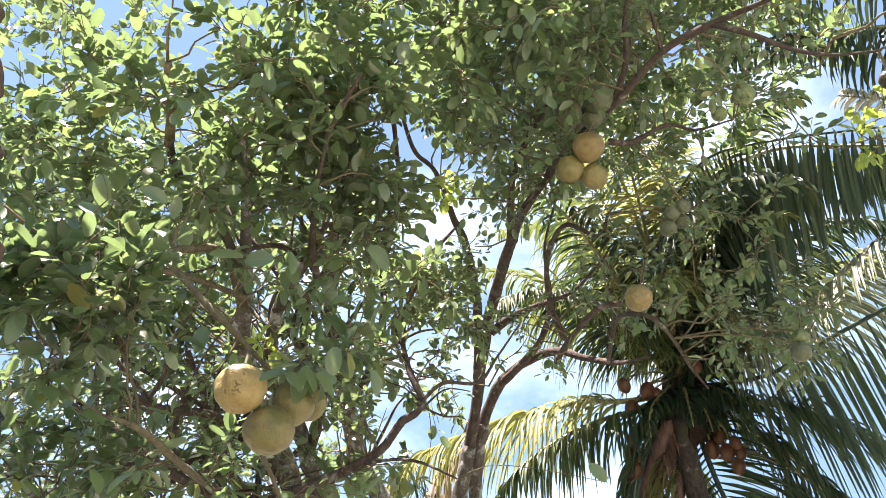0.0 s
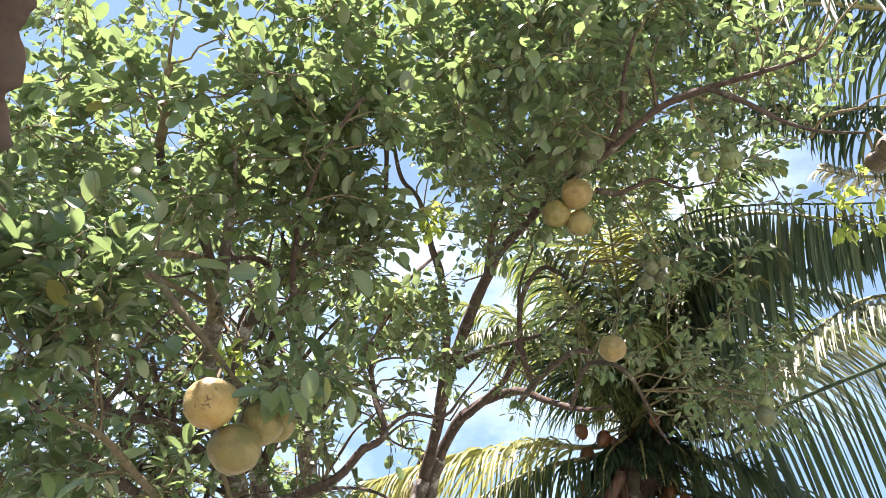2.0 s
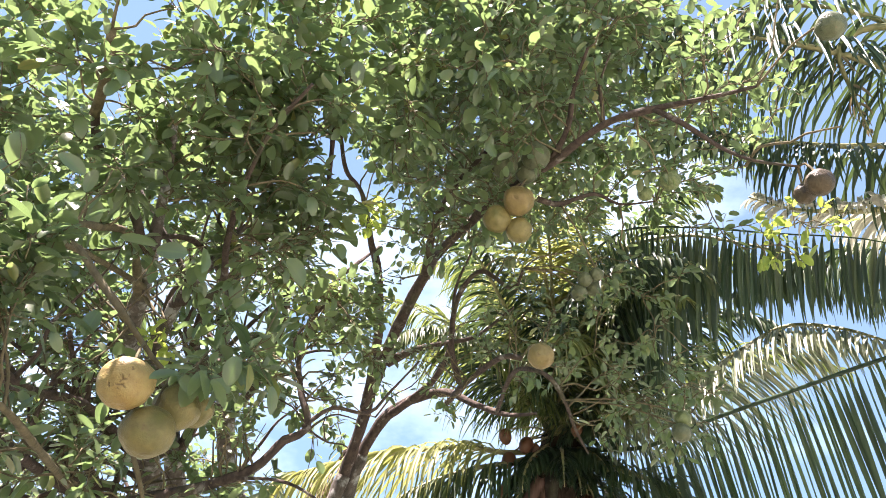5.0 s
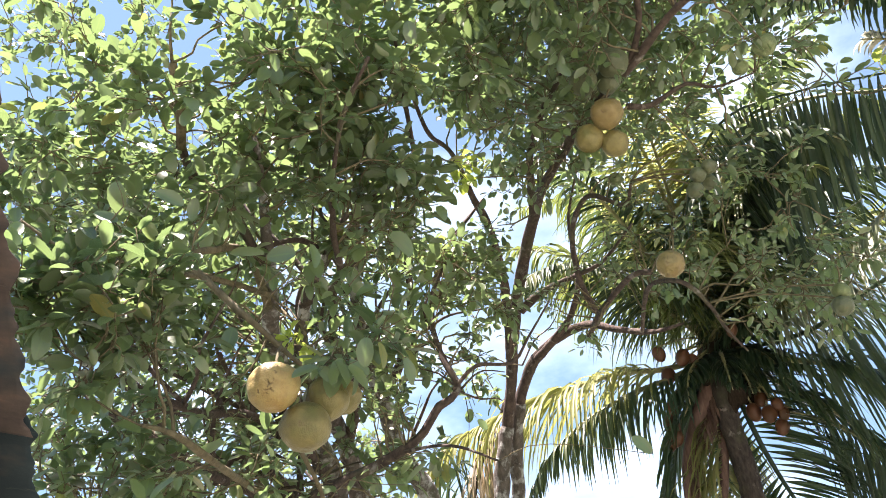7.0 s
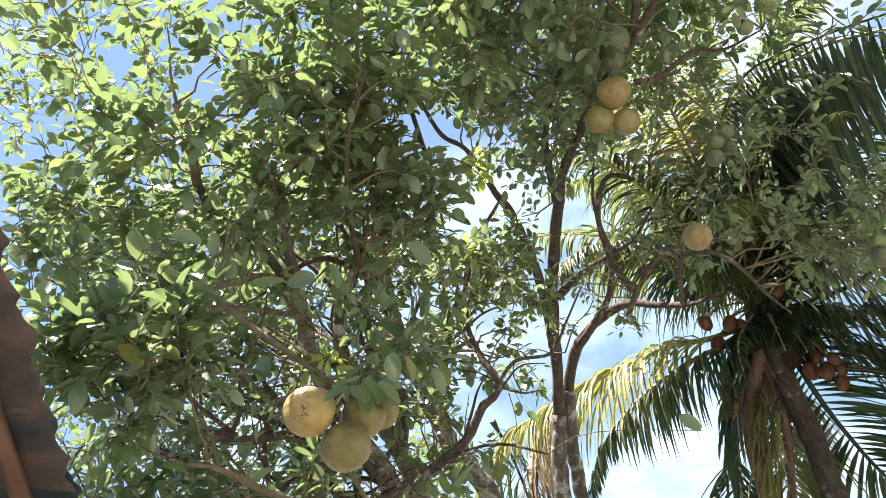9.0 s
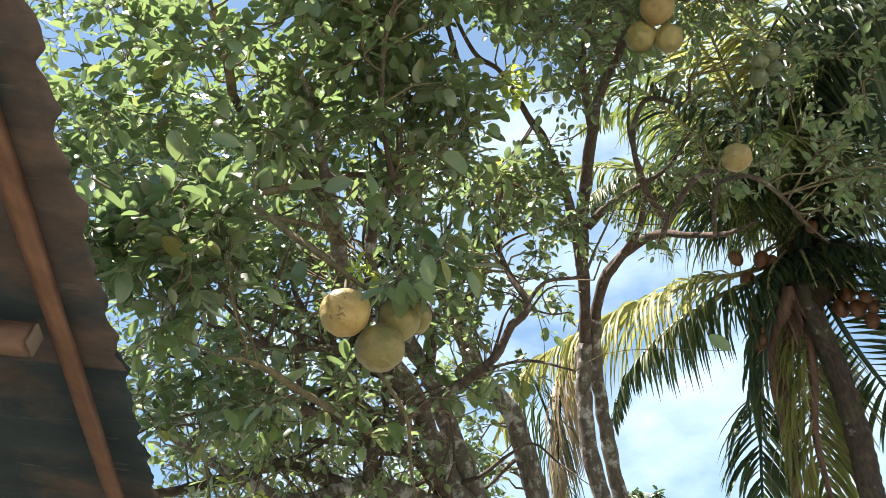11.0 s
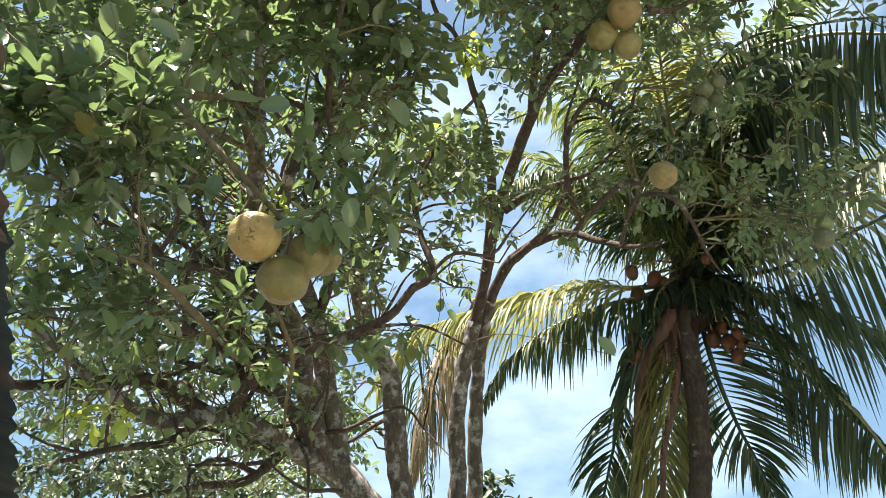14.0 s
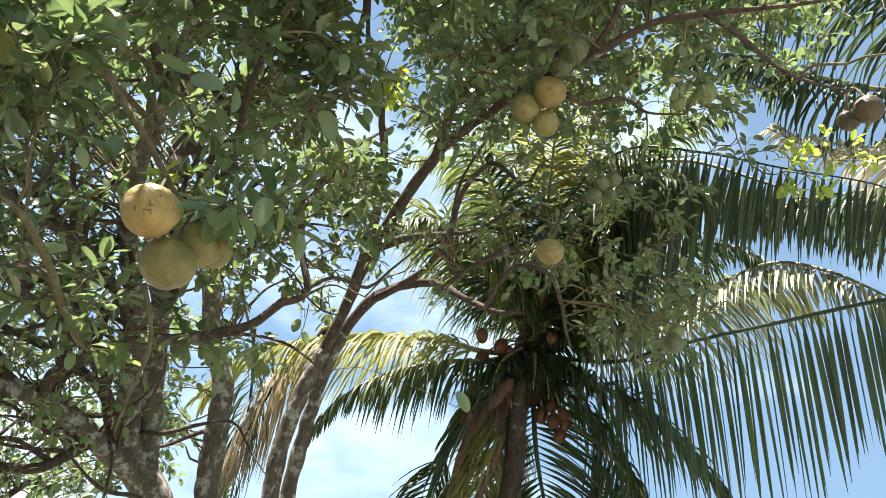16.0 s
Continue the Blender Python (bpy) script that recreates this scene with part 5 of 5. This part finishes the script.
n_nut = 0
for at in [(1.34, 5.96, 3.79), (1.42, 6.00, 3.77), (1.15, 5.92, 3.83), (1.21, 6.08, 3.69), (1.71, 5.68, 3.84), (1.18, 6.08, 3.41), (1.14, 6.12, 3.30), (1.20, 6.17, 3.29), (1.17, 6.16, 3.19), (1.12, 6.22, 3.18), (1.97, 6.04, 3.33), (1.89, 6.14, 3.42), (1.90, 6.08, 3.27), (2.00, 6.06, 3.25), (1.97, 6.09, 3.16), (1.82, 6.19, 3.34)]:
    n_nut += 1
    coconut(at, 0.106 + 0.018 * math.sin(n_nut * 2.1), n_nut, HEART + np.array((0.12 * math.sin(n_nut), -0.12, 0.05)))


# ---- shrubs behind ----
def shrub(name, foot, tips, lobes, seed, label, size=0.1):
    thing = base(name, foot, label, "shrub" if name == "shrub" else "tree")
    skeleton = []
    for i, tip in enumerate(tips):
        f, t = np.array(foot), np.array(tip)
        mid = f + (t - f) * (0.45, 0.45, 0.5) + (0.1 * math.sin(i * 2.3), 0.08 * math.cos(i * 1.7), 0)
        pts = [(*f - (0, 0, 0.1), 0.05), (*mid, 0.035), (*t, 0.008)]
        skeleton.append(spline(pts, 0.08))
        tube("stem", pts, M_LIMB, thing, 8, 0.3, 0.06)
    fo = Foliage(seed, skeleton, size, foot)
    for q in lobes:
        fo.lobe(*q)
    fo.finish(thing, M_BUSH)


def ground_under(p):
    return (p[0], p[1], 0.0)


SH = [(-0.10, 7.79, 1.85), (-0.08, 7.75, 2.21), (0.13, 7.68, 1.98), (0.54, 7.89, 1.88), (0.74, 7.77, 1.91)]
shrub("shrub", ground_under(SH[0]), SH[1:3], [(SH[0], (0.2, 0.3, 0.3), 18, 0.18, 4, 7), (SH[1], (0.1, 0.15, 0.24), 9, 0.15, 4, 6), (SH[2], (0.15, 0.2, 0.15), 8, 0.15, 4, 6)], 41, "dark green leafy shrub behind the trunks")
shrub("shrub", ground_under(SH[3]), SH[3:5], [(SH[3], (0.3, 0.3, 0.15), 14, 0.17, 4, 7)], 42, "dark green leafy shrub below the palm")
BT = [(-3.75, 7.40, 1.56), (-4.09, 6.64, 3.37), (-3.47, 7.40, 2.77), (-2.57, 7.71, 3.13), (-3.53, 7.01, 2.16), (-2.21, 7.80, 2.17), (-1.51, 8.13, 3.52), (-4.60, 5.87, 2.38)]
shrub("background_tree", ground_under(BT[0]), BT[1:], [(BT[4], (1.6, 0.7, 0.6), 95, 0.26, 5, 8), (BT[2], (1.5, 0.6, 0.7), 50, 0.26, 4, 7), (BT[5], (0.8, 0.6, 0.6), 24, 0.24, 4, 7)], 43, "leafy tree behind the pomelo boughs", 0.085)


# ---- roof corner of the house beside the camera ----
EYE = np.array((0.20, 0.22, 1.25))
EDGE = np.array((-0.51, 0.86, 2.01))
ALONG = unit(np.array((-0.24, 1.07, 0.94)) - EYE)
ACROSS = unit(np.cross((0, 0, 1.0), ALONG))
if ACROSS[0] > 0:
    ACROSS = -ACROSS
ACROSS = unit(ACROSS + (0, 0, 0.18))
ACROSS = unit(ACROSS - ALONG * (ACROSS @ ALONG))
UP = np.cross(ALONG, ACROSS)
if UP[2] < 0:
    UP = -UP


def roof_point(a, b, c):
    return EDGE + ALONG * a + ACROSS * b + UP * c


def roof_pose(a, b, c):
    """Local y runs along the eave, x up the slope, z out of the sheet."""
    x, y = Vector(ACROSS), Vector(ALONG)
    m = Matrix((x, y, x.cross(y))).transposed().to_4x4()
    m.translation = roof_point(a, b, c)
    return m


roof = base("roof", roof_point(0.5, 1.0, 0), "old corrugated roof edge on reddish timber battens", "roof", kind="structure")


def corrugated(a0, a1, b0, b1, lift, seed):
    rng = np.random.default_rng(seed)
    soup = Soup()
    na, nb = int((a1 - a0) / 0.0075), 26
    verts, faces, spots = [], [], []
    for i in range(na + 1):
        a = a0 + (a1 - a0) * i / na
        fray = 0.016 * noise.noise(Vector((a * 9, seed, 0))) + 0.007 * math.sin(2 * math.pi * a / 0.105) + 0.008 * noise.noise(Vector((a * 40, seed, 3)))
        for j in range(nb + 1):
            b = b0 + (b1 - b0) * (j / nb) ** 1.4
            if j == 0:
                b += fray
            c = lift + 0.0016 * math.sin(2 * math.pi * a / 0.105) + 0.006 * noise.noise(Vector((a * 3, b * 4, seed)))
            verts.append(roof_point(a, b, c))
            spots += [a + seed * 7.0, b, 0.0]
    w = nb + 1
    for i in range(na):
        for j in range(nb):
            faces.append((i * w + j, i * w + j + 1, (i + 1) * w + j + 1, (i + 1) * w + j))
    soup.add(verts, faces)
    ob = soup.mesh("sheet", M_SHEET_BLUE if seed == 2 else M_SHEET_RUSTY, roof, "dull blue-grey corrugated metal sheet" if seed == 2 else "rusted corrugated metal sheet")
    ob.data.attributes.new("spot", "FLOAT_VECTOR", "POINT").data.foreach_set("vector", spots)
    mod = ob.modifiers.new("thickness", "SOLIDIFY")
    mod.thickness = 0.0015


corrugated(-0.9, 0.60, 0.0, 1.5, 0.0, 1)
corrugated(0.55, 2.1, 0.004, 1.5, 0.012, 2)
box_part("batten", (0.026, 2.9, 0.036), roof_pose(0.55, 0.084, -0.028), M_BATTEN, roof, "reddish timber batten", 0.004, 0.005)
box_part("batten", (0.04, 2.9, 0.04), roof_pose(0.55, 0.9, -0.031), M_BATTEN, roof, "reddish timber batten", 0.004, 0.005)
for a in (-0.35, 0.437, 2.0):
    box_part("rafter", (1.35, 0.045, 0.05), roof_pose(a, 0.108 + 0.675, -0.075), M_BEAM, roof, "brown timber rafter", 0.005, 0.005)
    box_part("rafter_end", (0.006, 0.041, 0.046), roof_pose(a, 0.105, -0.075), M_CUT, roof, "pale cut end", 0.001)
cable = [(-1.12, 1.36, 1.46, 0.006), (-1.02, 1.46, 1.45, 0.006), (-0.95, 1.53, 1.44, 0.006), (-0.88, 1.59, 1.42, 0.006), (-0.86, 1.65, 1.40, 0.006)]
tube("cable", cable, M_ROPE, roof, 7, 0.2, 0.03, "grey rope tied under the eave")
tube("cable", [(x - 0.012, y - 0.01, z - 0.03, 0.005) for x, y, z, r in cable], M_ROPE, roof, 7, 0.2, 0.03, "grey rope tied under the eave")


def house_wall():
    """A plain wall below the roof, out of sight, on which the rafters rest."""
    bm = bmesh.new()
    a, b = roof_point(-0.9, 1.25, -0.14), roof_point(2.1, 1.25, -0.14)
    out = unit(np.array((ACROSS[0], ACROSS[1], 0)))
    corners = [(a, 0.0), (b, 0.0), (b, 0.15), (a, 0.15)]
    low = [bm.verts.new((*(p + out * w)[:2], -0.05)) for p, w in corners]
    high = [bm.verts.new(tuple(p + out * w)) for p, w in corners]
    bm.faces.new(low[::-1]), bm.faces.new(high)
    for i in range(4):
        j = (i + 1) % 4
        bm.faces.new((low[i], low[j], high[j], high[i]))
    bmesh.ops.recalc_face_normals(bm, faces=bm.faces)
    tagged(part("wall_west", bm, M_WALL, smooth=False), "plain weathered plaster house wall", "wall", kind="structure")


house_wall()
